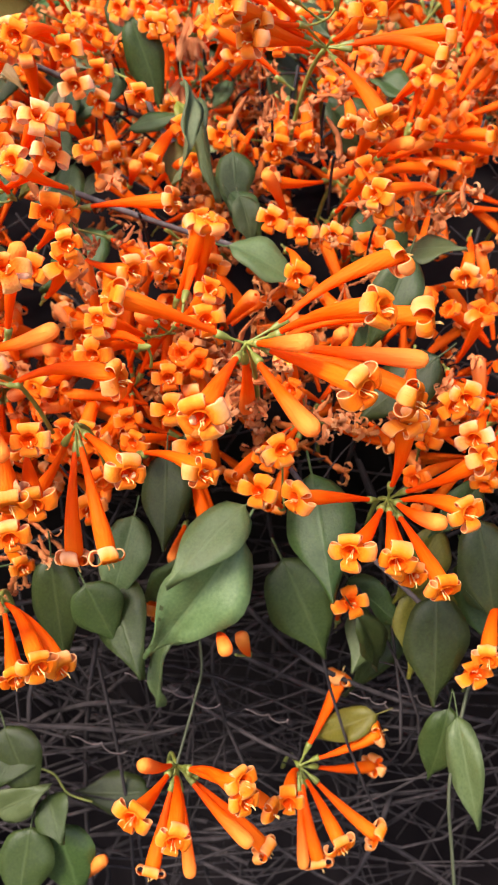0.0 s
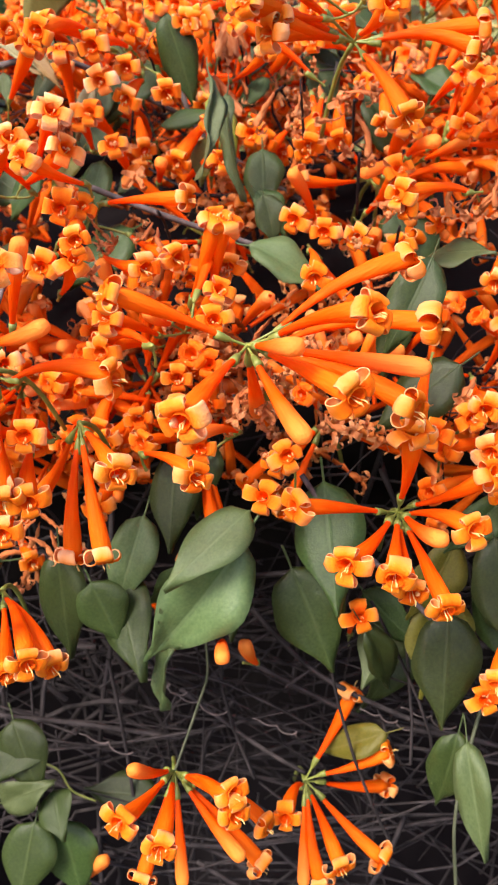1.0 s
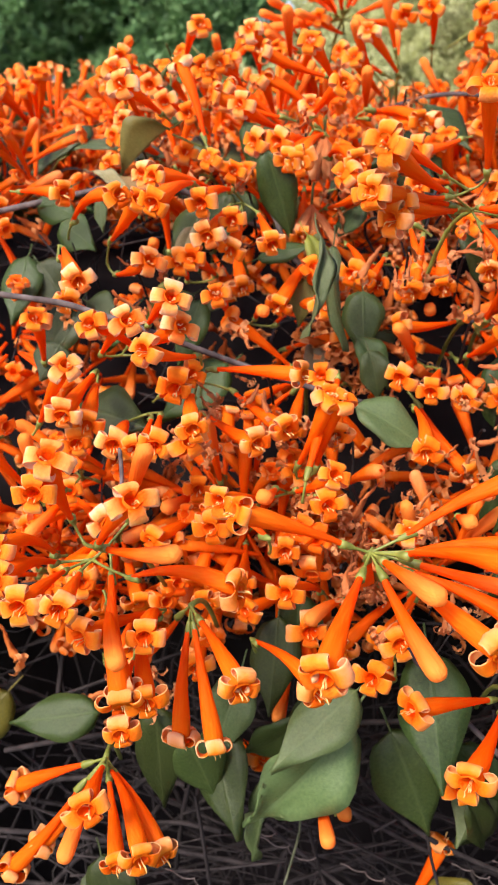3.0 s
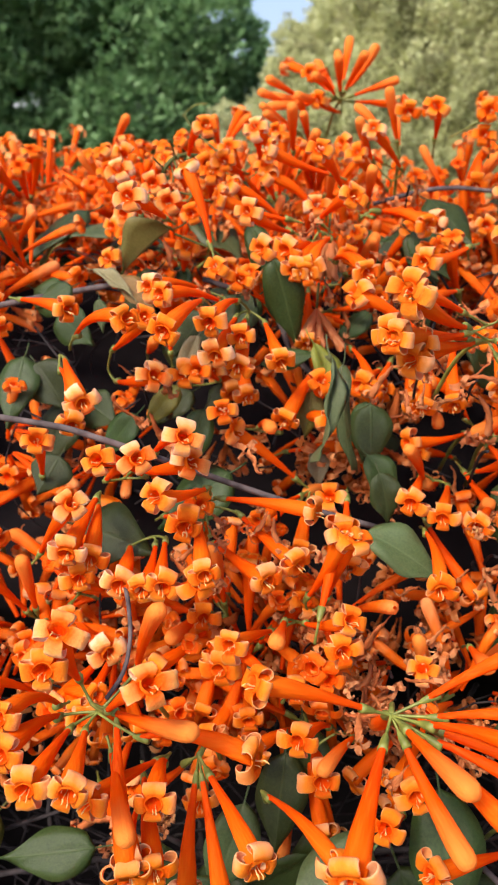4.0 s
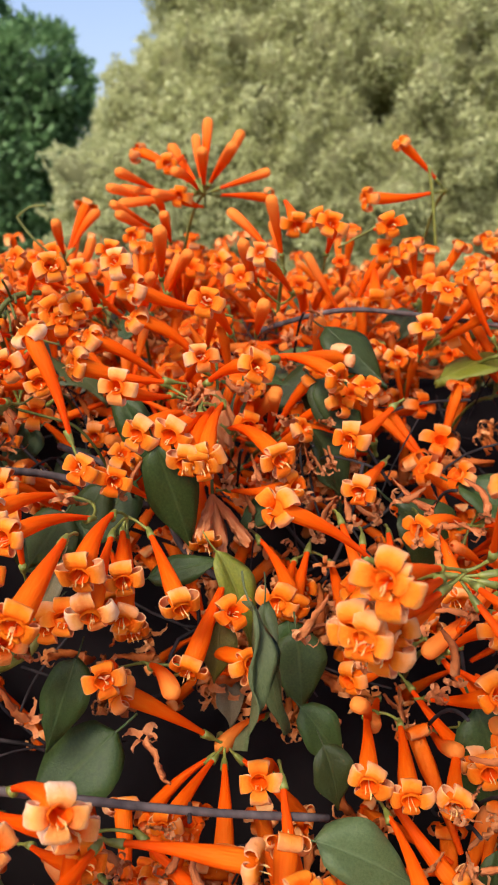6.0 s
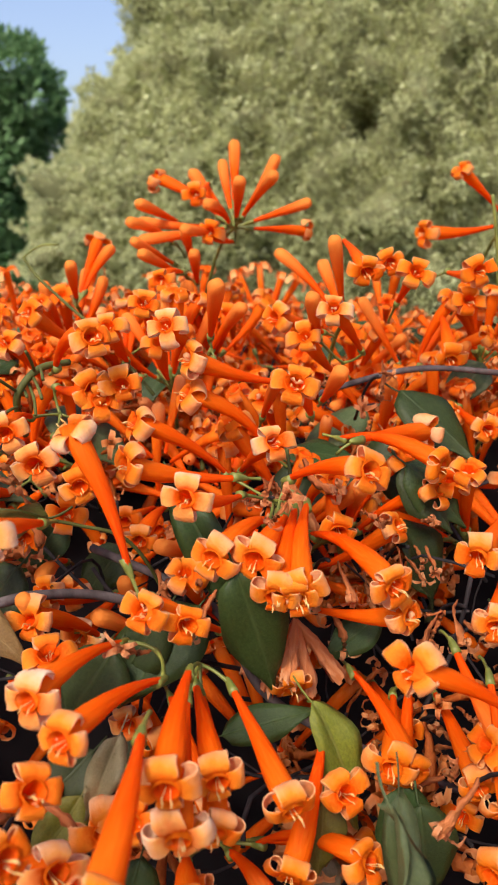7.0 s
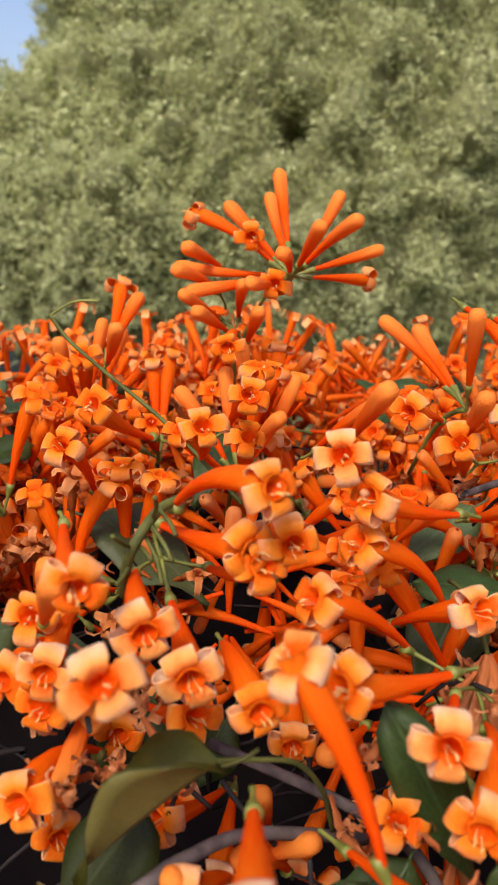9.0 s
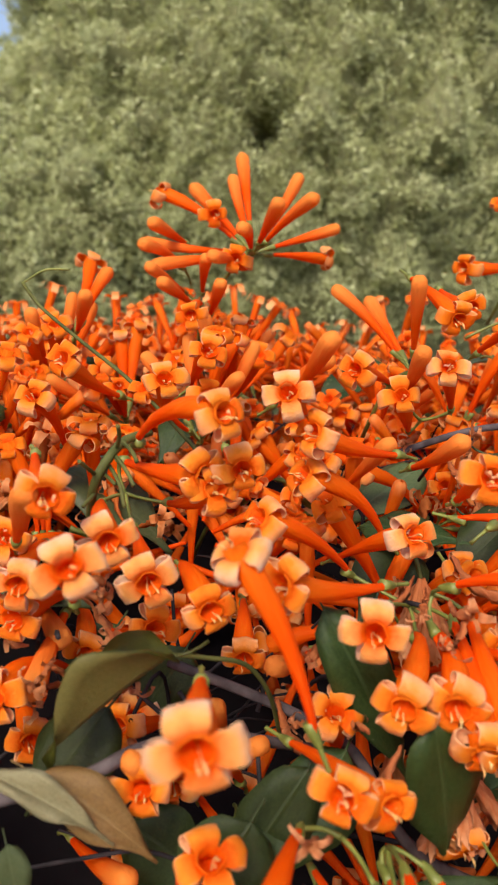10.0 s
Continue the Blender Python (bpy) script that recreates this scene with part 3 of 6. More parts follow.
leaf((0.150, 0.400, 1.125), (0.162, 0.380, 1.070), 0.030, OUT, "green", 0)
leaf((-0.018, 0.420, 1.160), (-0.020, 0.400, 1.110), 0.026, OUT, "green", 2)
leaf((0.005, 0.425, 1.110), (-0.006, 0.410, 1.062), 0.026, OUT, "green", 0)
leaf((0.045, 0.705, 1.400), (0.072, 0.680, 1.368), 0.028, (0, -0.5, 0.85), "green", 0)
leaf((0.060, 0.720, 1.425), (0.095, 0.690, 1.395), 0.030, (0, -0.5, 0.85), "green", 2)
leaf((-0.216, 0.630, 1.364), (-0.184, 0.618, 1.353), 0.026, OUT, "green", 2)
leaf((-0.197, 0.620, 1.348), (-0.169, 0.608, 1.333), 0.026, OUT, "green", 0)
leaf((-0.192, 0.560, 1.328), (-0.168, 0.548, 1.305), 0.028, OUT, "green", 1)
leaf((-0.168, 0.580, 1.299), (-0.143, 0.568, 1.288), 0.026, OUT, "green", 2)
leaf((-0.119, 0.620, 1.336), (-0.093, 0.608, 1.318), 0.026, OUT, "green", 0)
leaf((-0.100, 0.560, 1.317), (-0.119, 0.548, 1.291), 0.016, OUT, "olive", 1)
leaf((-0.158, 0.500, 1.289), (-0.168, 0.488, 1.269), 0.024, OUT, "green", 2)
leaf((-0.119, 0.405, 1.100), (-0.170, 0.395, 1.093), 0.026, (0, -0.7, 0.7), "green", 0)
leaf((-0.110, 0.599, 1.410), (-0.148, 0.601, 1.382), 0.036, (0.15, 0.30, 0.95), "creased", 0, "olive leaf folded along its rib")
leaf((-0.147, 0.594, 1.380), (-0.114, 0.579, 1.362), 0.015, (0.1, -0.7, 0.7), "dry", 1, "dry brown leaf")
leaf((-0.161, 0.593, 1.384), (-0.127, 0.579, 1.370), 0.009, (0.3, -0.6, 0.7), "husk", 3, "old bleached leaf")
leaf((-0.088, 0.588, 1.358), (-0.107, 0.585, 1.329), 0.027, (0, -0.75, 0.65), "green", 0)
leaf((-0.069, 0.594, 1.369), (-0.094, 0.590, 1.331), 0.021, (0, -0.75, 0.65), "green", 2)
leaf((-0.061, 0.610, 1.413), (-0.033, 0.587, 1.361), 0.019, (-0.4, -0.7, 0.55), "green", 1)
leaf((-0.156, 0.585, 1.366), (-0.152, 0.578, 1.346), 0.009, (0, -0.75, 0.65), "pale", 0)
leaf((-0.015, 0.565, 1.346), (0.008, 0.549, 1.303), 0.018, (0.3, -0.6, 0.7), "olive", 1, "yellow-green leaf curling at its edge")
leaf((-0.004, 0.500, 1.354), (-0.001, 0.475, 1.304), 0.010, (0.75, -0.6, 0.3), "pale", 3, "leaf folded lengthwise, pale underside showing")
leaf((0.019, 0.518, 1.292), (0.041, 0.508, 1.268), 0.018, (0, -0.75, 0.65), "green", 1)
leaf((-0.079, 0.535, 1.310), (-0.093, 0.524, 1.268), 0.021, (0, -0.75, 0.65), "green", 0)
leaf((0.044, 0.656, 1.406), (0.066, 0.644, 1.376), 0.024, (0, -0.75, 0.65), "green", 2)
leaf((0.018, 0.556, 1.313), (0.019, 0.545, 1.277), 0.021, (0, -0.75, 0.65), "green", 0)
leaf((-0.048, 0.570, 1.331), (-0.011, 0.569, 1.341), 0.014, (0, -0.75, 0.65), "green", 2)
leaf((-0.084, 0.544, 1.353), (-0.096, 0.536, 1.324), 0.012, (0, -0.75, 0.65), "husk", 3, "shrivelled grey leaf")
leaf((-0.122, 0.538, 1.304), (-0.143, 0.532, 1.276), 0.020, (0, -0.75, 0.65), "green", 1)
leaf((0.019, 0.602, 1.359), (-0.005, 0.599, 1.339), 0.015, (0, -0.75, 0.65), "green", 0)
leaf((0.002, 0.514, 1.345), (0.006, 0.496, 1.290), 0.013, (-0.55, -0.75, 0.35), "pale", 1, "leaf folded lengthwise, pale underside showing")
leaf((0.019, 0.469, 1.266), (0.066, 0.467, 1.247), 0.025, (0.05, -0.6, 0.8), "pale", 1, "grey-green leaf with a brown-edged hole")
leaf((0.025, 0.493, 1.291), (0.035, 0.485, 1.264), 0.017, (0, -0.75, 0.65), "green", 1)
leaf((0.020, 0.543, 1.315), (0.023, 0.531, 1.279), 0.024, (0, -0.75, 0.65), "green", 2)
leaf((-0.015, 0.542, 1.322), (-0.017, 0.533, 1.295), 0.016, (0, -0.75, 0.65), "olive", 0)
leaf((0.045, 0.654, 1.406), (0.074, 0.648, 1.377), 0.024, (0, -0.75, 0.65), "green", 2)
leaf((-0.169, 0.571, 1.376), (-0.191, 0.565, 1.363), 0.017, (0, -0.75, 0.65), "green", 0)
leaf((0.105, 0.496, 1.229), (0.096, 0.480, 1.183), 0.019, (0, -0.75, 0.65), "green", 1)
leaf((0.025, 0.385, 1.144), (-0.013, 0.352, 1.117), 0.028, (-0.3, -0.8, 0.5), "pale", 0)
leaf((0.115, 0.440, 1.262), (0.096, 0.420, 1.215), 0.026, OUT, "green", 1)
leaf((0.031, 0.598, 1.281), (0.035, 0.580, 1.261), 0.020, (0, -0.75, 0.65), "green", 1)
leaf((-0.012, 0.569, 1.276), (-0.007, 0.552, 1.256), 0.014, (0.2, -0.75, 0.6), "husk", 3, "shrivelled grey leaf")
leaf((-0.121, 0.415, 0.972), (-0.128, 0.388, 0.958), 0.030, OUT, "green", 1)
leaf((-0.137, 0.398, 0.931), (-0.106, 0.389, 0.956), 0.024, OUT, "pale", 1)
leaf((-0.105, 0.404, 0.938), (-0.092, 0.380, 0.927), 0.026, OUT, "green", 1)
leaf((-0.074, 0.621, 1.301), (-0.090, 0.609, 1.288), 0.018, (0, -0.75, 0.65), "green", 1)
leaf((-0.100, 0.608, 1.300), (-0.125, 0.594, 1.279), 0.020, (0, -0.75, 0.65), "green", 1)
leaf((-0.088, 0.688, 1.358), (-0.108, 0.675, 1.333), 0.022, (0, -0.75, 0.65), "green", 1)
leaf((-0.147, 0.704, 1.393), (-0.156, 0.690, 1.374), 0.022, (0, -0.75, 0.65), "green", 1)
leaf((-0.116, 0.685, 1.373), (-0.136, 0.671, 1.352), 0.022, (0, -0.75, 0.65), "green", 1)


# ---- masses of blossom behind and between the heads ----
def near_leaf(x, s, reach=0.045):
    y, z, ny, nz = on_line(s)
    p = Vector((x, y - 0.03 * ny, z - 0.03 * nz))
    return any((p - q).length < reach for q in LEAF_SPOTS)


placed = []
# deep under the outer heads
for _ in range(270):
    x, s = RM.uniform(-0.26, 0.26), RM.uniform(0.16, 0.95)
    if -0.22 < x < -0.04 and 0.44 < s < 0.63 or noise.noise((x * 11, s * 11, 0.7)) < (0.10 if 0.40 < s < 0.70 else -0.10):
        continue
    placed += head_of(x, s, (RM.uniform(0.085, 0.115) if 0.40 < s < 0.66 else RM.uniform(0.065, 0.10)) + (0.035 if near_leaf(x, s) else 0.0), RM, RM.randint(4, 7), 0.15)
# the top, running back
for _ in range(250):
    x, s = RM.uniform(-0.75, 0.75), RM.uniform(0.70, LINE_LONG - 0.3)
    if s < 1.0 and abs(x) < 0.26 and noise.noise((x * 11, s * 11, 2.3)) < -0.05:
        continue
    placed += head_of(x, s, RM.uniform(0.065, 0.085) if s < 0.86 and abs(x) < 0.2 else RM.uniform(0.04, 0.06), RM, RM.randint(5, 8), 0.25)
# the flanks
for _ in range(170):
    x, s = RM.uniform(0.2, 0.7) * RM.choice((-1, 1)), RM.uniform(0.08, 0.78)
    if noise.noise((x * 9, s * 9, 4.7)) < -0.15:
        continue
    placed += head_of(x, s, RM.uniform(0.045, 0.065), RM, RM.randint(4, 7))
# sparser and simpler away from the camera's way
def far_flower(rnd):
    V, F, A = [], [], []
    for i, (z, r) in enumerate(((0, 0.0014), (0.030, 0.0032), (LONG, 0.0038))):
        for k in range(4):
            V.append(Vector((r * math.cos(1.57 * k), r * math.sin(1.57 * k), z)))
            A.append(0.25 * i)
    F += [(4 * i + k, 4 * i + (k + 1) % 4, 4 * i + 4 + (k + 1) % 4, 4 * i + 4 + k) for i in range(2) for k in range(4)]
    for k in range(4):
        a = 1.57 * k + rnd.uniform(-0.2, 0.2)
        out, side = Vector((math.cos(a), math.sin(a), 0)), Vector((-math.sin(a), math.cos(a), 0)) * 0.003
        o = len(V)
        for q, z, al in ((0.003, LONG, 0.3), (0.009, LONG + 0.001, 0.6), (0.011, LONG - 0.006, 0.9)):
            p = out * q + Vector((0, 0, z))
            V += [p - side, p + side]
            A += [al, al]
        F += [(o, o + 1, o + 3, o + 2), (o + 2, o + 3, o + 5, o + 4)]
    return quads(V, F, A)


LIGHT.append(far_flower(RM))
for _ in range(750):
    x, s = RM.uniform(0.30, 1.5) * RM.choice((-1, 1)), RM.uniform(0.0, LINE_LONG - 0.1)
    placed += [(6, m) for k, m in head_of(x, s, RM.uniform(0.03, 0.06), RM, RM.randint(4, 7))]
for _ in range(200):
    x, s = RM.uniform(-0.30, 0.30), RM.uniform(1.02, LINE_LONG - 0.1)
    placed += [(6, m) for k, m in head_of(x, s, RM.uniform(0.03, 0.06), RM, RM.randint(4, 7))]
tagged(mass("blossom_mass", LIGHT, placed, [M_STUFF]), "dense mass of orange trumpet blossoms covering the hedge", "blossoms", kind="stuff")

M_SPENT = make_petal("spent_mass", (0.30, 0.070, 0.018), (0.58, 0.18, 0.045), (0.78, 0.42, 0.18), island_random)
spent = []
for _ in range(170):
    x, s = RM.uniform(-0.28, 0.28), RM.uniform(0.15, 0.98)
    if -0.22 < x < -0.03 and 0.42 < s < 0.66 or noise.noise((x * 13, s * 13, 5.2)) < -0.05:
        continue
    spent += [(RM.randrange(8), m @ Matrix.Scale(RM.uniform(0.8, 1.2), 4)) for k, m in head_of(x, s, RM.uniform(0.06, 0.10) + (0.02 if near_leaf(x, s) else 0.0), RM, RM.randint(4, 8))]
tagged(mass("spent_blossom_mass", SPENT, spent, [M_SPENT]), "shrivelled brown spent blossoms among the shoots", "spent blossoms", kind="stuff")


# leaves of the hedge all round, away from the camera's way
def plain_leaf(fold):
    V = [Vector(p) for p in ((0, 0, 0), (0.27, 0.4, fold), (0, 0.42, 0), (-0.27, 0.4, fold), (0, 1, -0.1))]
    V += [Vector((0.2, 0.7, fold * 0.6)), Vector((-0.2, 0.7, fold * 0.6))]
    return quads(V, [(0, 1, 5, 2), (2, 5, 4, 6), (0, 2, 6, 3)], None)


def hedge_skin(rnd):
    """A point and outward direction somewhere on the hedge's outside."""
    r = rnd.random()
    x = rnd.uniform(0.33, 1.5) * rnd.choice((-1, 1))
    if r < 0.24:
        return Vector((x, rnd.uniform(0.46, 0.56), rnd.uniform(0.03, 1.02))), Vector((0, -1, 0.2))
    if r < 0.44:
        return Vector((rnd.uniform(-1.5, 1.5), rnd.uniform(1.46, 1.56), rnd.uniform(0.03, 0.95))), Vector((0, 1, 0.2))
    if r < 0.62:
        e = rnd.choice((-1, 1))
        y = rnd.uniform(0.55, 1.5)
        return Vector((e * rnd.uniform(1.47, 1.55), y, rnd.uniform(0.03, 1.3 if 0.7 < y < 1.25 else 1.1))), Vector((e, 0, 0.2))
    s = rnd.uniform(0, LINE_LONG)
    y, z, ny, nz = on_line(min(s, LINE_LONG - 0.001))
    return Vector((x, y, z)) - Vector((0, ny, nz)) * rnd.uniform(0.03, 0.09), Vector((0, ny, nz))


M_LEAFMASS, _nt, _b = material("leaf_mass")
_c = ramp(_nt, math_node(_nt, "MULTIPLY_ADD", noise_of(_nt, 40, 4), 0.5, math_node(_nt, "MULTIPLY", island_random(_nt), 0.5)), [(0.2, (0.018, 0.040, 0.010)), (0.8, (0.060, 0.095, 0.026))])
_nt.links.new(_c, _b.inputs["Base Color"])
_b.inputs["Roughness"].default_value = 0.45
thin(_nt, _b, _c, 0.2)
RH = random.Random(63)
PLAIN = [plain_leaf(k) for k in (0.05, 0.12, 0.2)]
rows = []
for _ in range(15000):
    p, n = hedge_skin(RH)
    d = (n * 0.3 + Vector((RH.uniform(-0.8, 0.8), RH.uniform(-0.5, 0.5), -RH.uniform(0.1, 1.0)))).normalized()
    x = d.cross(n + Vector((RH.uniform(-0.4, 0.4), 0, RH.uniform(0, 0.6)))).normalized()
    m = Matrix.Translation(p) @ Matrix((x, d, x.cross(d))).transposed().to_4x4() @ Matrix.Scale(RH.uniform(0.045, 0.075), 4)
    rows.append((RH.randrange(3), m))
tagged(mass("hedge_leaves", PLAIN, rows, [M_LEAFMASS]), "dense green leaves covering the sides of the hedge", "leaves", kind="stuff")

# scattered leaves under the flowers
for _ in range(150):
    x, s = RL.uniform(-0.42, 0.42), RL.uniform(0.0, 1.0)
    if s > 0.25 and RL.random() < 0.35:
        continue
    y, z, ny, nz = on_line(s)
    n = Vector((0, ny, nz))
    p = Vector((x, y, z)) - n * RL.uniform(0.03, 0.06)
    d = Vector((RL.uniform(-0.8, 0.8), -0.5 * RL.random(), -RL.uniform(0.3, 1.0) if nz < 0.8 else RL.uniform(-0.5, 0.2)))
    d.normalize()
    size = RL.uniform(0.04, 0.065)
    wide, face = size * RL.uniform(0.5, 0.62), n + Vector((RL.uniform(-0.4, 0.4), -0.3, 0.4))
    kind, shape = RL.choice(("green", "green", "green", "pale", "olive")), RL.randrange(4)
    if not (0.0 < x < 0.09 and 0.20 < s < 0.36):
        leaf(p, p + d * size, wide, face, kind, shape)

# ---- stems ----
def stem(points, r, mat=M_STEM, name="stem", label=""):
    pts = [Vector(p) for p in points]
    fine = []
    for i in range(len(pts) - 1):
        a, b, c, d = pts[max(i - 1, 0)], pts[i], pts[i + 1], pts[min(i + 2, len(pts) - 1)]
        for k in range(6):
            t = k / 6
            fine.append(0.5 * ((2 * b) + (c - a) * t + (2 * a - 5 * b + 4 * c - d) * t * t + (3 * b - a - 3 * c + d) * t ** 3))
    fine.append(pts[-1])
    v, f = sweep(fine, [r * (1 + 0.12 * noise.noise(p * 60)) for p in fine], 7)
    off = Vector((0, 0.55, 0))
    return part(name, mesh_from(name, [p - off for p in v], f, [mat]), vine, None, label)


stem([(-0.27, 0.585, 1.35), (-0.200, 0.596, 1.364), (-0.164, 0.596, 1.371), (-0.135, 0.596, 1.376), (-0.118, 0.607, 1.374), (-0.093, 0.625, 1.363), (-0.05, 0.64, 1.34)], 0.0021, label="grey-violet woody stem")
stem([(-0.26, 0.45, 1.335), (-0.154, 0.450, 1.326), (-0.112, 0.450, 1.317), (-0.031, 0.470, 1.283), (0.026, 0.485, 1.262)], 0.0017, label="grey-violet woody stem")
stem([(-0.10, 0.66, 1.37), (-0.049, 0.620, 1.359), (-0.030, 0.600, 1.330), (0.001, 0.600, 1.305), (0.06, 0.60, 1.27)], 0.0020, label="grey-violet woody stem")
stem([(0.02, 0.74, 1.42), (0.069, 0.740, 1.432), (0.121, 0.740, 1.429), (0.25, 0.74, 1.41)], 0.0017, label="grey-violet woody stem")
stem([(0.05, 0.42, 1.15), (0.070, 0.410, 1.125), (0.096, 0.410, 1.098), (0.144, 0.400, 1.051)], 0.0016, label="grey-violet woody stem")
stem([(0.149, 0.386, 1.036), (0.142, 0.376, 1.012), (0.135, 0.363, 0.978), (0.136, 0.351, 0.944), (0.139, 0.332, 0.892)], 0.0010, M_SHOOT_GREY, label="hanging grey-green stem")
stem([(-0.13, 0.45, 1.09), (-0.05, 0.445, 1.05), (0.02, 0.445, 1.01), (0.09, 0.45, 0.97), (0.16, 0.46, 0.95)], 0.0018, M_TWIG, label="dry grey stem")
stem([(0.02, 0.43, 1.06), (0.06, 0.425, 1.02), (0.12, 0.43, 0.985), (0.18, 0.44, 0.96)], 0.0016, M_TWIG, label="dry grey stem")
stem([(-0.006, 0.415, 1.055), (-0.004, 0.409, 1.029), (-0.007, 0.394, 1.019), (-0.017, 0.366, 0.994)], 0.0008, M_SHOOT_GREY, label="thin grey-green stalk")
stem([(0.053, 0.414, 0.955), (0.02, 0.43, 0.962), (-0.03, 0.45, 0.985)], 0.0014, M_TWIG, label="dry grey stem")
stem([(0.17, 0.86, 1.46), (0.165, 0.86, 1.50), (0.16, 0.86, 1.525)], 0.0014, M_GREEN, label="bare green twig")
stem([(-0.095, 0.405, 1.261), (-0.088, 0.385, 1.264), (-0.083, 0.368, 1.257), (-0.083, 0.355, 1.249), (-0.088, 0.346, 1.242)], 0.0010, M_STEM, label="grey woody stem")
stem([(-0.147, 0.835, 1.489), (-0.139, 0.830, 1.478), (-0.122, 0.810, 1.465), (-0.097, 0.780, 1.447), (-0.07, 0.75, 1.42)], 0.0010, M_SHOOT, label="bare olive-brown twig")
stem([(-0.147, 0.835, 1.489), (-0.136, 0.830, 1.496), (-0.124, 0.825, 1.497)], 0.0006, M_GREEN, label="thin green tendril")
stem([(-0.109, 0.605, 1.406), (-0.098, 0.610, 1.401), (-0.084, 0.615, 1.394), (-0.074, 0.620, 1.379), (-0.066, 0.630, 1.355)], 0.0008, M_SHOOT, label="arching leaf stalk")
stem([(-0.106, 0.672, 1.454), (-0.116, 0.662, 1.454), (-0.123, 0.655, 1.449), (-0.127, 0.655, 1.440), (-0.127, 0.670, 1.422)], 0.0016, M_SHOOT, label="dark green branching flower stalk")
stem([(-0.117, 0.658, 1.455), (-0.115, 0.650, 1.454), (-0.114, 0.645, 1.452)], 0.0007, M_SHOOT, label="bare pedicel")
stem([(-0.120, 0.658, 1.451), (-0.117, 0.650, 1.448), (-0.115, 0.645, 1.444)], 0.0007, M_SHOOT, label="bare pedicel")
stem([(-0.122, 0.658, 1.448), (-0.119, 0.650, 1.443), (-0.118, 0.645, 1.437)], 0.0007, M_SHOOT, label="bare pedicel")
stem([(-0.125, 0.658, 1.443), (-0.128, 0.650, 1.448), (-0.132, 0.645, 1.453)], 0.0007, M_SHOOT, label="bare pedicel")
stem([(-0.119, 0.658, 1.453), (-0.119, 0.650, 1.459), (-0.120, 0.645, 1.464)], 0.0007, M_SHOOT, label="bare pedicel")
stem([(-0.124, 0.658, 1.445), (-0.122, 0.650, 1.445), (-0.121, 0.645, 1.445)], 0.0007, M_SHOOT, label="bare pedicel")
stem([(-0.126, 0.658, 1.438), (-0.128, 0.650, 1.439), (-0.131, 0.645, 1.438)], 0.0007, M_SHOOT, label="bare pedicel")

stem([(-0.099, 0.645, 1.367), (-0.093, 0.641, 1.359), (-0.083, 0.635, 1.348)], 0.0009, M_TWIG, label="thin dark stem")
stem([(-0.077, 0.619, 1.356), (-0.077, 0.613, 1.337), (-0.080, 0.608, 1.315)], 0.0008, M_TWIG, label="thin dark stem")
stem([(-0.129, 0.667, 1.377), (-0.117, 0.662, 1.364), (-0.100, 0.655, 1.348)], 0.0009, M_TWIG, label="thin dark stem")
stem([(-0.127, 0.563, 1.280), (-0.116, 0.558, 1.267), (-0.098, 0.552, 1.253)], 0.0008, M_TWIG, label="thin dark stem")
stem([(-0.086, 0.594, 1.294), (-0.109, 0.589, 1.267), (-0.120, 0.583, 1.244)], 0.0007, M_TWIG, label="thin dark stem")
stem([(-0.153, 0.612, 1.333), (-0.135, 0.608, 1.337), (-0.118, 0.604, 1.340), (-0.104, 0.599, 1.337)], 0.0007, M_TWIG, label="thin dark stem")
stem([(-0.109, 0.402, 0.962), (-0.098, 0.401, 0.957), (-0.090, 0.398, 0.945), (-0.075, 0.397, 0.939)], 0.0007, M_SHOOT, label="thin arching green shoot")


# tangle of dry stems in the shade below the flowers
RT = random.Random(31)
pieces = []
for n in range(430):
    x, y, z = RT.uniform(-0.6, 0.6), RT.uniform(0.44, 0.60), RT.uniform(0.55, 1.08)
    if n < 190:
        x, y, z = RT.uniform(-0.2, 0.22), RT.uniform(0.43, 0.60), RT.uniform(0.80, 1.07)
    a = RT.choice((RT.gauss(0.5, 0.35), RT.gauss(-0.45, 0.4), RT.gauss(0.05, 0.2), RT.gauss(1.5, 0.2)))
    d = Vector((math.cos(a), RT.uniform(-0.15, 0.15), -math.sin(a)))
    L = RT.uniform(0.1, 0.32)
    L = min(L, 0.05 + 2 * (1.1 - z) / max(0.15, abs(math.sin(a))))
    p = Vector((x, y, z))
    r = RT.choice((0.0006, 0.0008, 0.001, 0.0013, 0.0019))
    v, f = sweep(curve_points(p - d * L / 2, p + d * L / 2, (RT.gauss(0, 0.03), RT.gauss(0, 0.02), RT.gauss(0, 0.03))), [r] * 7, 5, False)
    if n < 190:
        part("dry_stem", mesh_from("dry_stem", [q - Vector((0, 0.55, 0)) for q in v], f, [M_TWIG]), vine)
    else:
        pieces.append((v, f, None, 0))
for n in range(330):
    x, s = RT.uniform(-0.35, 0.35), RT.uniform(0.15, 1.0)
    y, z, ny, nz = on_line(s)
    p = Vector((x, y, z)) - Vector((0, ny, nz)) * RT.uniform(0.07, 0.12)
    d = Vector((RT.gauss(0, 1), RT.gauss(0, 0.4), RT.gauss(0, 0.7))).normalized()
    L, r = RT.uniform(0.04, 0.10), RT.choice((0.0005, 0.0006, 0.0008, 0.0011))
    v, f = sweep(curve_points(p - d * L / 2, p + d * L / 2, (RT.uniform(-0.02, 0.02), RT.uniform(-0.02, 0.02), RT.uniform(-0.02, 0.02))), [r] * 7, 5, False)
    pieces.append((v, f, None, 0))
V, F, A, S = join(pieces)
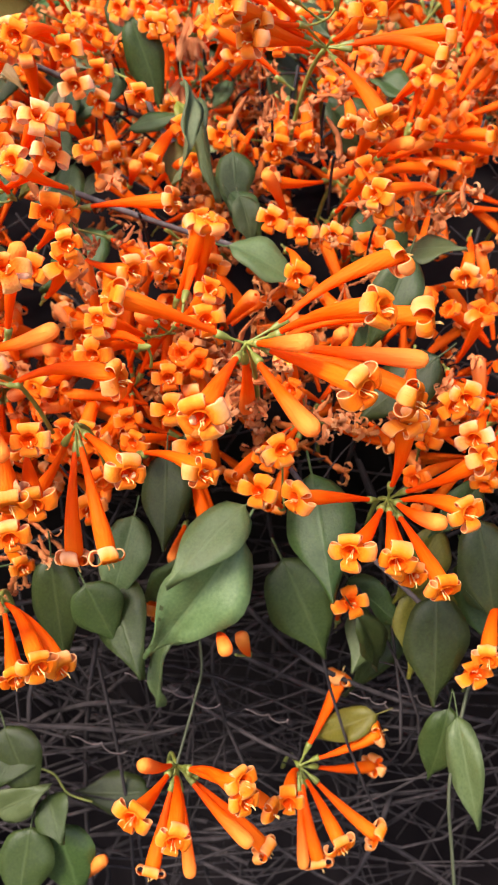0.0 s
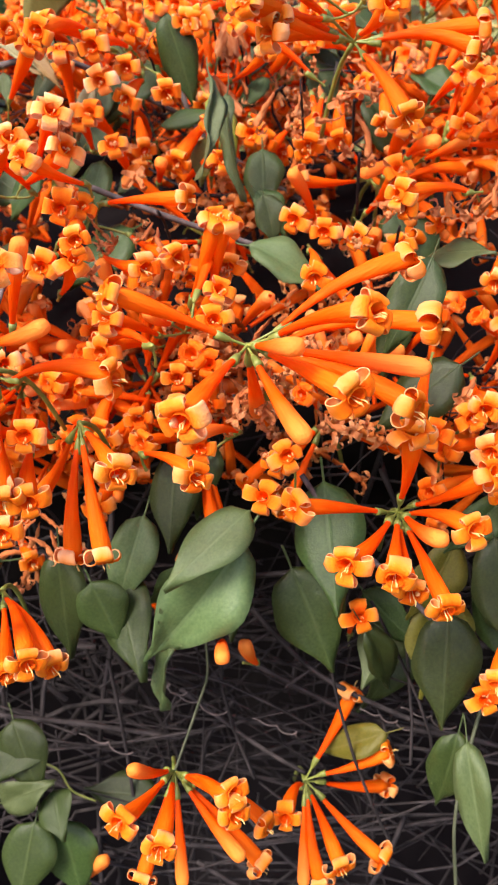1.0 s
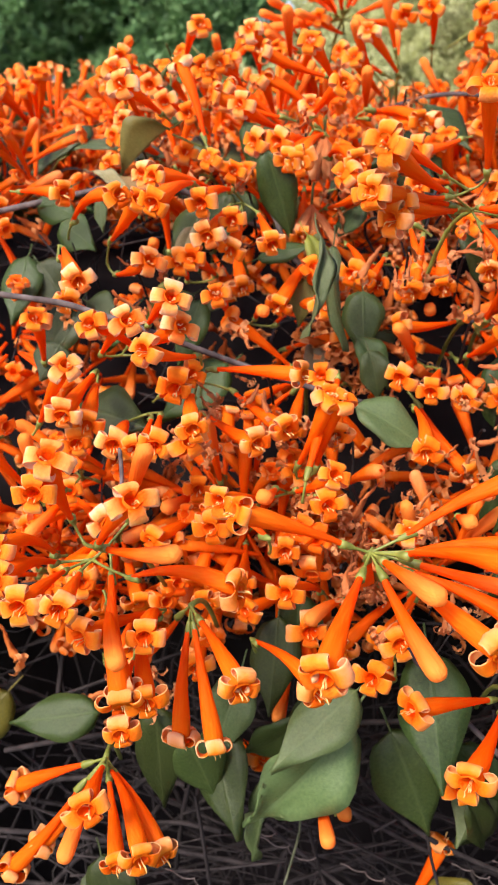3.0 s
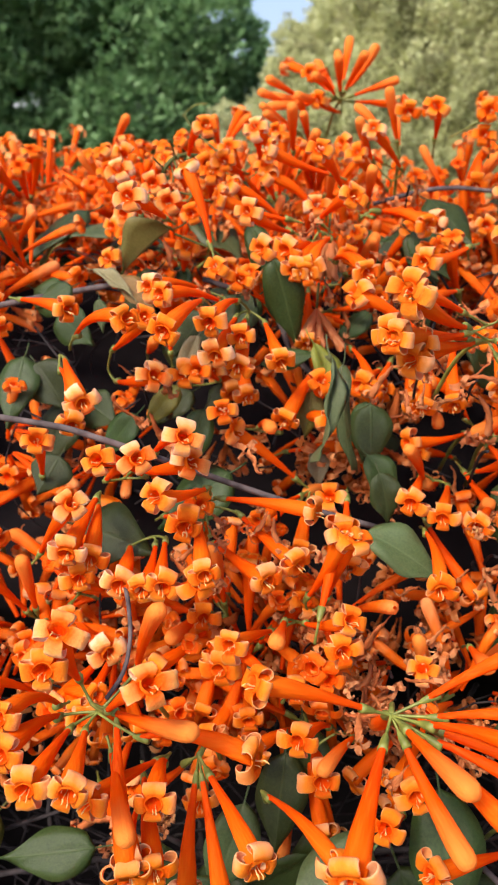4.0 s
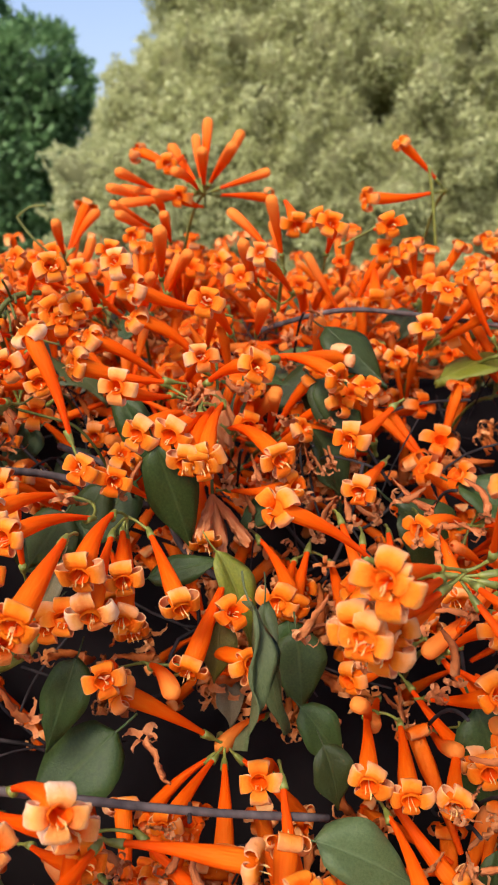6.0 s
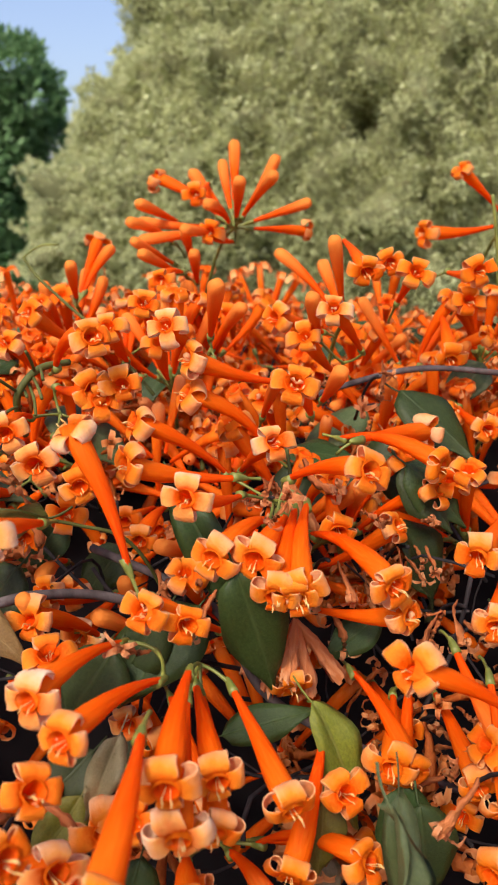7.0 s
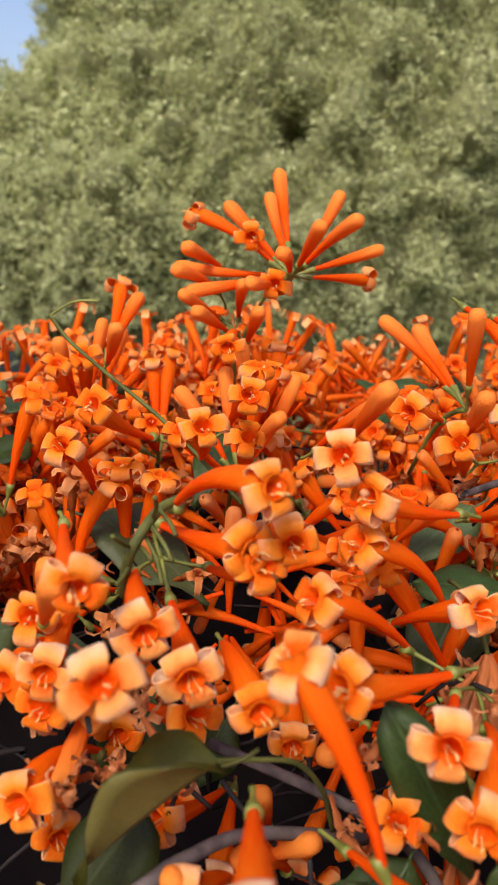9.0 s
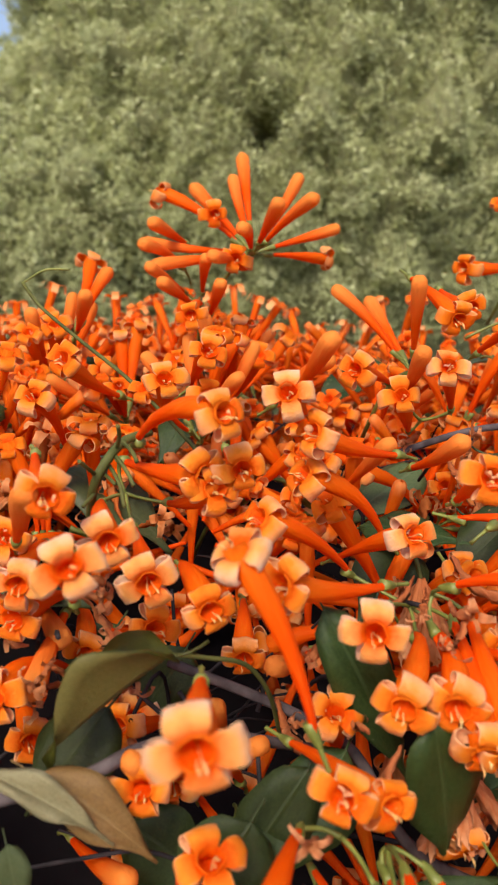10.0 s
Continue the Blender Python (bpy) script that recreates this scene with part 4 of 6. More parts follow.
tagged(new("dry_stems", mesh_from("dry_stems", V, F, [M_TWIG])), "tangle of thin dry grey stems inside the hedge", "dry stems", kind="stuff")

# curled tendrils
for x, y, z, turns, r in ((-0.055, 0.43, 1.01, 3, 0.004), (-0.03, 0.42, 1.005, 2, 0.005), (0.02, 0.425, 0.985, 2.5, 0.003), (0.085, 0.42, 1.0, 3, 0.003), (0.11, 0.43, 0.995, 2, 0.004), (-0.09, 0.42, 0.97, 2, 0.004)):
    pts = [(x + 0.03 * k / 24 + r * k / 24 * math.cos(turns * 6.28 * k / 24), y, z - 0.012 * k / 24 + r * k / 24 * math.sin(turns * 6.28 * k / 24)) for k in range(25)]
    v, f = sweep(pts, [0.0005] * 25, 5)
    part("tendril", mesh_from("tendril", [p - Vector((0, 0.55, 0)) for p in v], f, [M_STEM]), vine, None, "thin curled dry tendril")

# ---- withered flowers ----
def wither_mesh(rnd):
    v, f, al = spent_piece(rnd)
    return mesh_from("withered_flower", v, f, [M_WITHER], al)


WITHERED = [wither_mesh(RT) for _ in range(10)]


def withered(hub, count, spread=0.9, down=0.8):
    hub = Vector(hub)
    head = tagged(new("withered_cluster"), "bunch of shrivelled brown spent flowers drooping", "withered flowers", "withered clusters in the hedge")
    head.location = hub
    for _ in range(int(count * 0.9)):
        d = Vector((RT.gauss(0, spread), RT.gauss(-0.25, spread), -down + RT.gauss(0, 0.35))).normalized()
        off = Vector((RT.gauss(0, 0.011), RT.gauss(0, 0.008), RT.gauss(0, 0.011)))
        part("withered_flower", RT.choice(WITHERED), head, frame_along(off, off + d, twist=RT.uniform(0, 6)) @ Matrix.Scale(RT.uniform(0.5, 0.9), 4))
    v, f = sweep(curve_points((0, 0.045, -0.035), (0, 0, 0), (0, 0, 0.006)), [0.0009] * 7, 5)
    part("stalk", mesh_from("stalk", v, f, [M_TWIG]), head)


for hx, hy, hz, count in ((0.045, 0.50, 1.345, 5), (0.075, 0.50, 1.340, 6), (0.035, 0.40, 1.205, 10), (0.015, 0.405, 1.195, 8), (0.06, 0.40, 1.19, 8), (0.145, 0.49, 1.295, 8), (0.13, 0.42, 1.195, 6), (-0.022, 0.61, 1.405, 7), (0.0, 0.60, 1.38, 6), (0.04, 0.62, 1.375, 9), (0.06, 0.60, 1.355, 8), (0.045, 0.70, 1.435, 8), (-0.05, 0.60, 1.385, 5), (-0.06, 0.43, 1.27, 8), (-0.01, 0.44, 1.25, 8), (0.05, 0.43, 1.225, 7), (-0.12, 0.51, 1.335, 5), (0.09, 0.47, 1.25, 6), (-0.1, 0.40, 1.13, 6), (-0.055, 0.56, 1.375, 4), (-0.14, 0.62, 1.40, 5), (0.10, 0.56, 1.37, 7), (0.078, 0.465, 1.312, 4), (0.035, 0.425, 1.20, 8), (0.045, 0.571, 1.318, 8), (0.054, 0.559, 1.268, 5), (-0.111, 0.424, 1.091, 6), (-0.099, 0.428, 1.099, 5), (-0.146, 0.638, 1.390, 5), (-0.153, 0.625, 1.374, 4), (0.015, 0.435, 1.215, 7), (-0.03, 0.45, 1.285, 5), (0.10, 0.455, 1.275, 5)):
    withered((hx, hy + 0.012, hz), count)


def hanging_husks(hub, tips, label):
    """Spent corollas that still hang as crinkled tubes from one stalk."""
    hub = Vector(hub)
    head = tagged(new("withered_cluster"), label, "withered flowers", "withered clusters in the hedge")
    head.location = hub
    for x, y, z, size in tips:
        d = Vector((x, y, z)).normalized()
        part("withered_flower", HUSKS[int(size * 100) % 3], head, frame_along(Vector((0, 0, 0)), d, twist=5 * x) @ Matrix.Scale(size, 4))
    v, f = sweep(curve_points((0, 0.03, 0.012), (0, 0, 0), (0, 0, 0.006)), [0.0009] * 7, 5)
    part("stalk", mesh_from("stalk", v, f, [M_SHOOT]), head)


def husk_mesh(rnd):
    """A limp tube 30 mm long, pleated lengthwise and frayed at its mouth."""
    rings, sides, seed = 20, 18, rnd.uniform(0, 90)
    verts, faces, along = [], [], []
    for i in range(rings):
        u = i / (rings - 1)
        r = 0.0014 + 0.0036 * u ** 0.8 * (1 - 0.35 * max(0.0, u - 0.55) / 0.45)
        for k in range(sides):
            a = 2 * math.pi * k / sides
            c = noise.noise_vector((math.cos(a) * 2.2 + seed, math.sin(a) * 2.2, u * 5))
            pleat = 1 + 0.24 * math.sin(6 * a + 4 * c.x) * u + 0.25 * c.y
            fray = 0.006 * noise.noise((math.cos(a) * 3 + seed, math.sin(a) * 3, 9.1)) * max(0.0, u - 0.7) / 0.3
            verts.append(Vector((r * pleat * math.cos(a) + 0.002 * c.x * u, 0.7 * r * pleat * math.sin(a) + 0.002 * c.z * u, 0.030 * u + fray)))
            along.append(0.25 + 0.5 * u + 0.35 * math.sin(6 * a + 4 * c.x) * u)
    for i in range(rings - 1):
        for k in range(sides):
            a, b = i * sides + k, i * sides + (k + 1) % sides
            faces.append((a, b, b + sides, a + sides))
    return mesh_from("withered_flower", verts, faces, [M_WITHER], along)


HUSKS = [husk_mesh(RT) for _ in range(3)]
hanging_husks((-0.011, 0.643, 1.404), [(-0.25, -0.3, -1, 1.0), (0.15, -0.35, -1, 1.02), (0.45, -0.1, -1, 0.86), (-0.1, 0.2, -1, 0.93)], "limp brown crinkled flowers hanging from a green stalk")
hanging_husks((-0.016, 0.599, 1.361), [(-0.5, -0.4, -1, 1.0), (0.1, -0.5, -1, 0.97), (0.6, -0.2, -0.8, 1.01), (0.2, 0.1, -1, 0.8), (-0.2, -0.7, -0.5, 0.92)], "clump of limp brown crinkled flowers")
hanging_husks((-0.028, 0.621, 1.350), [(-0.3, -0.4, -0.9, 0.8), (0.4, -0.3, -1, 0.87)], "two limp brown crinkled flowers")

# ---- flower heads ----
cluster((0.029, 0.360, 1.235), [("open", 0.020, 0.357, 1.239, -0.027, 0.336, 1.263), ("pale", 0.026, 0.347, 1.233, 0.013, 0.282, 1.225), ("bud", 0.033, 0.351, 1.237, 0.054, 0.303, 1.248), ("open", 0.041, 0.348, 1.241, 0.083, 0.302, 1.261), ("open", 0.046, 0.357, 1.238, 0.110, 0.345, 1.247), ("bud", 0.044, 0.354, 1.235, 0.105, 0.330, 1.233), ("open", 0.037, 0.350, 1.235, 0.076, 0.297, 1.231), ("open", 0.044, 0.351, 1.232, 0.100, 0.319, 1.219), ("bud", 0.033, 0.352, 1.231, 0.057, 0.309, 1.210), ("bud", 0.028, 0.371, 1.227, 0.027, 0.422, 1.184), ("open", 0.043, 0.363, 1.242, 0.101, 0.374, 1.271)])
cluster((0.100, 0.391, 1.143), [("open", 0.092, 0.384, 1.146, 0.049, 0.348, 1.164), ("open", 0.096, 0.381, 1.144, 0.073, 0.323, 1.148), ("open", 0.099, 0.381, 1.143, 0.094, 0.321, 1.143), ("open", 0.100, 0.381, 1.141, 0.103, 0.330, 1.131), ("bud", 0.102, 0.381, 1.146, 0.113, 0.323, 1.162), ("open", 0.103, 0.382, 1.140, 0.119, 0.332, 1.122), ("open", 0.104, 0.382, 1.146, 0.129, 0.337, 1.160), ("open", 0.100, 0.385, 1.151, 0.102, 0.356, 1.199), ("open", 0.105, 0.385, 1.149, 0.138, 0.350, 1.182)])
cluster((0.153, 0.415, 1.004), [("open", 0.153, 0.407, 1.016, 0.146, 0.367, 1.051)], root=False)
cluster((0.046, 0.435, 1.128), [("face", 0.046, 0.428, 1.157, 0.045, 0.378, 1.177), ("face", 0.046, 0.425, 1.123, 0.032, 0.383, 1.153)], root=False)
cluster((-0.017, 0.366, 0.994), [("bud", -0.018, 0.359, 1.001, -0.027, 0.319, 1.037), ("open", -0.019, 0.357, 0.998, -0.032, 0.306, 1.015), ("open", -0.019, 0.360, 0.987, -0.030, 0.330, 0.952), ("pale", -0.016, 0.356, 0.996, -0.011, 0.301, 1.005), ("bud", -0.015, 0.361, 0.986, -0.009, 0.335, 0.945), ("open", -0.011, 0.359, 0.997, 0.024, 0.318, 1.013), ("bud", -0.010, 0.360, 0.991, 0.025, 0.328, 0.975), ("open", -0.008, 0.361, 0.993, 0.038, 0.337, 0.988), ("open", -0.010, 0.363, 0.988, 0.034, 0.347, 0.950), ("open", -0.011, 0.359, 0.999, 0.023, 0.322, 1.023)])
cluster((0.078, 0.443, 1.029), [("face", 0.078, 0.435, 1.041, 0.083, 0.396, 1.079)], root=False)
cluster((0.053, 0.409, 0.954), [("open", 0.058, 0.413, 0.963, 0.082, 0.432, 1.006), ("open", 0.062, 0.409, 0.959, 0.104, 0.410, 0.979), ("open", 0.061, 0.413, 0.950, 0.106, 0.438, 0.928), ("open", 0.057, 0.400, 0.952, 0.076, 0.357, 0.941), ("open", 0.061, 0.405, 0.949, 0.101, 0.386, 0.919), ("bud", 0.053, 0.402, 0.947, 0.054, 0.370, 0.912), ("open", 0.055, 0.403, 0.947, 0.064, 0.375, 0.908), ("open", 0.052, 0.400, 0.959, 0.045, 0.349, 0.982)])
cluster((-0.093, 0.375, 1.219), [("open", -0.091, 0.368, 1.212, -0.075, 0.322, 1.173)])
cluster((-0.055, 0.375, 1.193), [("pale", -0.050, 0.367, 1.192, -0.021, 0.319, 1.189), ("pale", -0.056, 0.373, 1.183, -0.058, 0.356, 1.127), ("pale", -0.053, 0.371, 1.184, -0.038, 0.342, 1.135), ("open", -0.061, 0.380, 1.185, -0.094, 0.407, 1.138)])
cluster((-0.101, 0.365, 1.105), [("pale", -0.094, 0.358, 1.103, -0.060, 0.321, 1.090), ("open", -0.097, 0.356, 1.103, -0.080, 0.312, 1.091), ("open", -0.096, 0.357, 1.105, -0.067, 0.309, 1.100), ("open", -0.110, 0.366, 1.100, -0.158, 0.372, 1.072), ("open", -0.107, 0.363, 1.097, -0.138, 0.353, 1.052), ("open", -0.113, 0.361, 1.091, -0.153, 0.345, 1.041), ("bud", -0.101, 0.355, 1.105, -0.101, 0.301, 1.103), ("open", -0.099, 0.356, 1.109, -0.089, 0.305, 1.130)])
cluster((-0.024, 0.377, 1.168), [("open", -0.024, 0.369, 1.180, 0.011, 0.325, 1.186)], root=False)
cluster((-0.018, 0.384, 1.219), [("open", -0.018, 0.376, 1.231, -0.055, 0.417, 1.221)], root=False)
cluster((0.129, 0.494, 1.212), [("open", 0.139, 0.492, 1.291, 0.099, 0.450, 1.286), ("face", 0.125, 0.442, 1.152, 0.116, 0.399, 1.183), ("face", 0.135, 0.457, 1.163, 0.136, 0.409, 1.187)], root=False)
cluster((0.074, 0.489, 1.367), [("open", 0.078, 0.482, 1.361, 0.101, 0.447, 1.328), ("open", 0.084, 0.488, 1.368, 0.142, 0.482, 1.372), ("open", 0.083, 0.486, 1.366, 0.137, 0.473, 1.359), ("pale", 0.068, 0.481, 1.368, 0.036, 0.441, 1.374), ("pale", 0.067, 0.481, 1.367, 0.032, 0.438, 1.367), ("open", 0.076, 0.479, 1.369, 0.090, 0.425, 1.376), ("pale", 0.062, 0.471, 1.376, 0.029, 0.420, 1.400), ("pale", 0.064, 0.476, 1.370, 0.023, 0.425, 1.380)])
cluster((-0.131, 0.524, 1.334), [("open", -0.145, 0.502, 1.359, -0.105, 0.467, 1.377)], root=False)
cluster((0.041, 0.558, 1.295), [("bud", 0.076, 0.459, 1.208, 0.077, 0.409, 1.228)], root=False)
cluster((0.078, 0.750, 1.434), [("pale", 0.018, 0.648, 1.420, 0.067, 0.692, 1.410), ("face", 0.107, 0.800, 1.455, 0.098, 0.751, 1.434), ("face", 0.110, 0.779, 1.463, 0.097, 0.727, 1.471)], root=False)
cluster((-0.130, 0.723, 1.436), [("bud", -0.219, 0.845, 1.454, -0.192, 0.812, 1.487)], root=False)
cluster((-0.011, 0.890, 1.504), [("bud", -0.010, 0.903, 1.517, -0.005, 0.950, 1.564), ("bud", -0.006, 0.893, 1.512, 0.021, 0.905, 1.552), ("bud", -0.008, 0.882, 1.509, 0.010, 0.840, 1.538), ("bud", -0.002, 0.889, 1.507, 0.041, 0.882, 1.521), ("open", -0.002, 0.893, 1.503, 0.045, 0.907, 1.500), ("bud", -0.015, 0.901, 1.510, -0.037, 0.954, 1.543), ("open", -0.019, 0.895, 1.509, -0.065, 0.923, 1.538), ("face", -0.026, 0.928, 1.535, -0.039, 0.876, 1.526), ("bud", -0.021, 0.891, 1.505, -0.078, 0.899, 1.509), ("bud", -0.020, 0.887, 1.503, -0.077, 0.867, 1.497), ("face", -0.010, 0.904, 1.494, -0.031, 0.855, 1.503), ("bud", -0.017, 0.882, 1.504, -0.049, 0.838, 1.505), ("bud", -0.012, 0.897, 1.512, -0.016, 0.930, 1.550), ("bud", -0.006, 0.892, 1.512, 0.020, 0.900, 1.552), ("bud", -0.011, 0.881, 1.509, -0.013, 0.834, 1.535), ("bud", -0.015, 0.881, 1.506, -0.034, 0.832, 1.520)])
cluster((0.039, 0.765, 1.455), [("bud", 0.033, 0.769, 1.462, 0.003, 0.789, 1.494), ("bud", 0.039, 0.774, 1.460, 0.037, 0.822, 1.485), ("bud", 0.037, 0.761, 1.464, 0.027, 0.742, 1.504)])
cluster((-0.120, 0.870, 1.455), [("open", -0.118, 0.877, 1.461, -0.106, 0.919, 1.496), ("bud", -0.116, 0.876, 1.461, -0.096, 0.906, 1.491), ("bud", -0.119, 0.861, 1.460, -0.117, 0.815, 1.487)])
cluster((-0.108, 0.519, 1.332), [("open", -0.075, 0.508, 1.380, -0.085, 0.453, 1.373)], root=False)
cluster((-0.041, 0.470, 1.248), [("open", -0.003, 0.415, 1.246, 0.006, 0.461, 1.277)], root=False)
cluster((0.104, 0.548, 1.255), [("bud", 0.104, 0.501, 1.309, 0.115, 0.449, 1.317), ("bud", 0.092, 0.560, 1.244, 0.089, 0.513, 1.269), ("face", 0.117, 0.558, 1.247, 0.102, 0.507, 1.260)], root=False)
cluster((0.016, 0.417, 1.031), [("bud", 0.008, 0.396, 1.059, 0.015, 0.347, 1.081), ("bud", 0.024, 0.422, 1.027, 0.021, 0.385, 1.066)], root=False)
cluster((-0.097, 0.428, 0.835), [("bud", -0.097, 0.420, 0.847, -0.071, 0.390, 0.900)], root=False)
cluster((0.078, 0.784, 1.469), [("open", 0.064, 0.750, 1.466, 0.059, 0.699, 1.489), ("face", 0.069, 0.803, 1.493, 0.060, 0.750, 1.489), ("face", 0.100, 0.774, 1.482, 0.099, 0.720, 1.487)], root=False)
cluster((0.178, 0.870, 1.506), [("open", 0.171, 0.868, 1.512, 0.136, 0.860, 1.542), ("open", 0.169, 0.867, 1.505, 0.109, 0.850, 1.501)])
cluster((-0.048, 0.872, 1.476), [("bud", -0.048, 0.908, 1.507, -0.077, 0.869, 1.521), ("bud", -0.052, 0.898, 1.493, -0.084, 0.862, 1.509), ("bud", -0.052, 0.889, 1.479, -0.081, 0.853, 1.498), ("bud", -0.050, 0.878, 1.474, -0.076, 0.839, 1.491), ("bud", -0.040, 0.899, 1.477, -0.047, 0.857, 1.503), ("bud", -0.038, 0.885, 1.466, -0.042, 0.841, 1.491), ("open", -0.048, 0.862, 1.476, -0.064, 0.815, 1.476)])
cluster((-0.134, 0.632, 1.408), [("cream", -0.135, 0.625, 1.414, -0.139, 0.582, 1.447)], root=False)
cluster((-0.146, 0.673, 1.450), [("wide", -0.145, 0.664, 1.451, -0.143, 0.611, 1.454)], root=False)
cluster((-0.113, 0.685, 1.427), [("cream", -0.113, 0.665, 1.423, -0.115, 0.611, 1.426), ("wide", -0.098, 0.684, 1.423, -0.090, 0.636, 1.445), ("pale", -0.115, 0.686, 1.440, -0.093, 0.637, 1.449), ("cream", -0.123, 0.670, 1.430, -0.126, 0.617, 1.437)], root=False)
cluster((-0.115, 0.676, 1.448), [("pale", -0.112, 0.668, 1.451, -0.091, 0.623, 1.473)], root=False)
cluster((-0.097, 0.666, 1.407), [("pale", -0.097, 0.657, 1.409, -0.098, 0.604, 1.419)], root=False)
cluster((-0.152, 0.658, 1.418), [("bud", -0.152, 0.651, 1.424, -0.148, 0.612, 1.456)], root=False)
cluster((-0.076, 0.562, 1.394), [("cream", -0.079, 0.565, 1.402, -0.098, 0.583, 1.449)], root=False)
cluster((-0.105, 0.584, 1.414), [("cream", -0.107, 0.575, 1.417, -0.119, 0.525, 1.433)], root=False)
cluster((-0.073, 0.697, 1.442), [("wide", -0.075, 0.688, 1.443, -0.082, 0.635, 1.451)], root=False)
cluster((-0.039, 0.708, 1.447), [("cream", -0.040, 0.692, 1.448, -0.064, 0.650, 1.473), ("bud", -0.041, 0.710, 1.456, -0.040, 0.672, 1.488)], root=False)
cluster((-0.009, 0.667, 1.403), [("pale", -0.016, 0.665, 1.409, -0.056, 0.653, 1.443)], root=False)
cluster((-0.001, 0.648, 1.430), [("wide", -0.003, 0.640, 1.434, -0.018, 0.595, 1.459)], root=False)
cluster((-0.084, 0.782, 1.436), [("wide", -0.084, 0.771, 1.434, -0.092, 0.726, 1.462), ("pale", -0.072, 0.775, 1.446, -0.073, 0.728, 1.473), ("open", -0.103, 0.777, 1.442, -0.133, 0.740, 1.468)], root=False)
cluster((-0.128, 0.783, 1.411), [("pale", -0.130, 0.777, 1.417, -0.145, 0.739, 1.453)], root=False)
cluster((0.033, 0.739, 1.437), [("cream", 0.040, 0.724, 1.445, 0.015, 0.687, 1.474), ("wide", 0.030, 0.744, 1.430, 0.005, 0.705, 1.458), ("bud", 0.018, 0.729, 1.451, 0.006, 0.690, 1.480)], root=False)
cluster((0.035, 0.773, 1.446), [("pale", 0.029, 0.766, 1.449, -0.007, 0.729, 1.464)], root=False)
cluster((-0.042, 0.757, 1.437), [("bud", -0.039, 0.750, 1.442, -0.024, 0.713, 1.472)], root=False)
cluster((0.040, 0.790, 1.503), [("open", 0.040, 0.781, 1.501, 0.042, 0.729, 1.486)], root=False)
cluster((-0.001, 0.675, 1.439), [("pale", -0.009, 0.671, 1.442, -0.055, 0.649, 1.459)], root=False)
cluster((-0.015, 0.721, 1.407), [("bud", -0.015, 0.714, 1.413, -0.011, 0.677, 1.446)], root=False)
cluster((0.016, 0.721, 1.418), [("bud", 0.016, 0.713, 1.422, 0.017, 0.670, 1.448)], root=False)
cluster((-0.032, 0.688, 1.391), [("cream", -0.030, 0.681, 1.396, -0.019, 0.636, 1.425)], root=False)
cluster((-0.021, 0.631, 1.400), [("pale", -0.037, 0.646, 1.406, -0.078, 0.630, 1.437), ("cream", -0.034, 0.621, 1.407, -0.060, 0.577, 1.423), ("pale", -0.024, 0.619, 1.396, -0.051, 0.573, 1.401), ("pale", -0.017, 0.620, 1.397, -0.036, 0.570, 1.401), ("pale", -0.014, 0.614, 1.403, -0.029, 0.564, 1.389)], root=False)
cluster((-0.027, 0.623, 1.413), [("pale", -0.035, 0.619, 1.415, -0.081, 0.596, 1.430)], root=False)
cluster((-0.040, 0.636, 1.338), [("wide", -0.043, 0.630, 1.345, -0.060, 0.599, 1.385)], root=False)
cluster((-0.040, 0.592, 1.359), [("wide", -0.045, 0.587, 1.364, -0.076, 0.554, 1.393)], root=False)
cluster((-0.076, 0.615, 1.370), [("open", -0.073, 0.606, 1.372, -0.060, 0.556, 1.385)], root=False)
cluster((-0.096, 0.637, 1.336), [("wide", -0.095, 0.632, 1.339, -0.120, 0.595, 1.370), ("bud", -0.105, 0.630, 1.344, -0.122, 0.598, 1.378)], root=False)
cluster((-0.109, 0.588, 1.322), [("pale", -0.109, 0.584, 1.330, -0.107, 0.558, 1.377)], root=False)
cluster((0.010, 0.677, 1.415), [("open", 0.016, 0.670, 1.415, 0.054, 0.632, 1.412)], root=False)
cluster((0.086, 0.624, 1.402), [("wide", 0.080, 0.617, 1.401, 0.047, 0.575, 1.395)], root=False)
cluster((0.077, 0.614, 1.374), [("pale", 0.073, 0.606, 1.374, 0.049, 0.557, 1.376)], root=False)
cluster((0.104, 0.761, 1.408), [("pale", 0.104, 0.752, 1.408, 0.101, 0.698, 1.408)], root=False)
cluster((-0.017, 0.623, 1.408), [("pale", -0.018, 0.614, 1.415, 0.005, 0.569, 1.433), ("pale", -0.021, 0.615, 1.401, -0.022, 0.563, 1.388), ("pale", -0.009, 0.614, 1.405, -0.020, 0.563, 1.390)], root=False)
cluster((0.010, 0.669, 1.401), [("open", 0.009, 0.660, 1.400, 0.003, 0.607, 1.394)], root=False)
cluster((-0.010, 0.625, 1.390), [("pale", -0.007, 0.617, 1.390, 0.015, 0.567, 1.389)], root=False)
cluster((-0.005, 0.664, 1.348), [("pale", 0.001, 0.660, 1.353, 0.036, 0.634, 1.385)], root=False)
cluster((-0.013, 0.621, 1.355), [("pale", -0.008, 0.614, 1.358, 0.023, 0.573, 1.374)], root=False)
cluster((0.058, 0.534, 1.349), [("wide", 0.051, 0.532, 1.354, 0.006, 0.524, 1.384)], root=False)
cluster((0.070, 0.472, 1.378), [("wide", 0.058, 0.461, 1.385, 0.027, 0.421, 1.402), ("wide", 0.061, 0.465, 1.375, 0.020, 0.430, 1.380), ("open", 0.078, 0.469, 1.384, 0.072, 0.434, 1.425)], root=False)
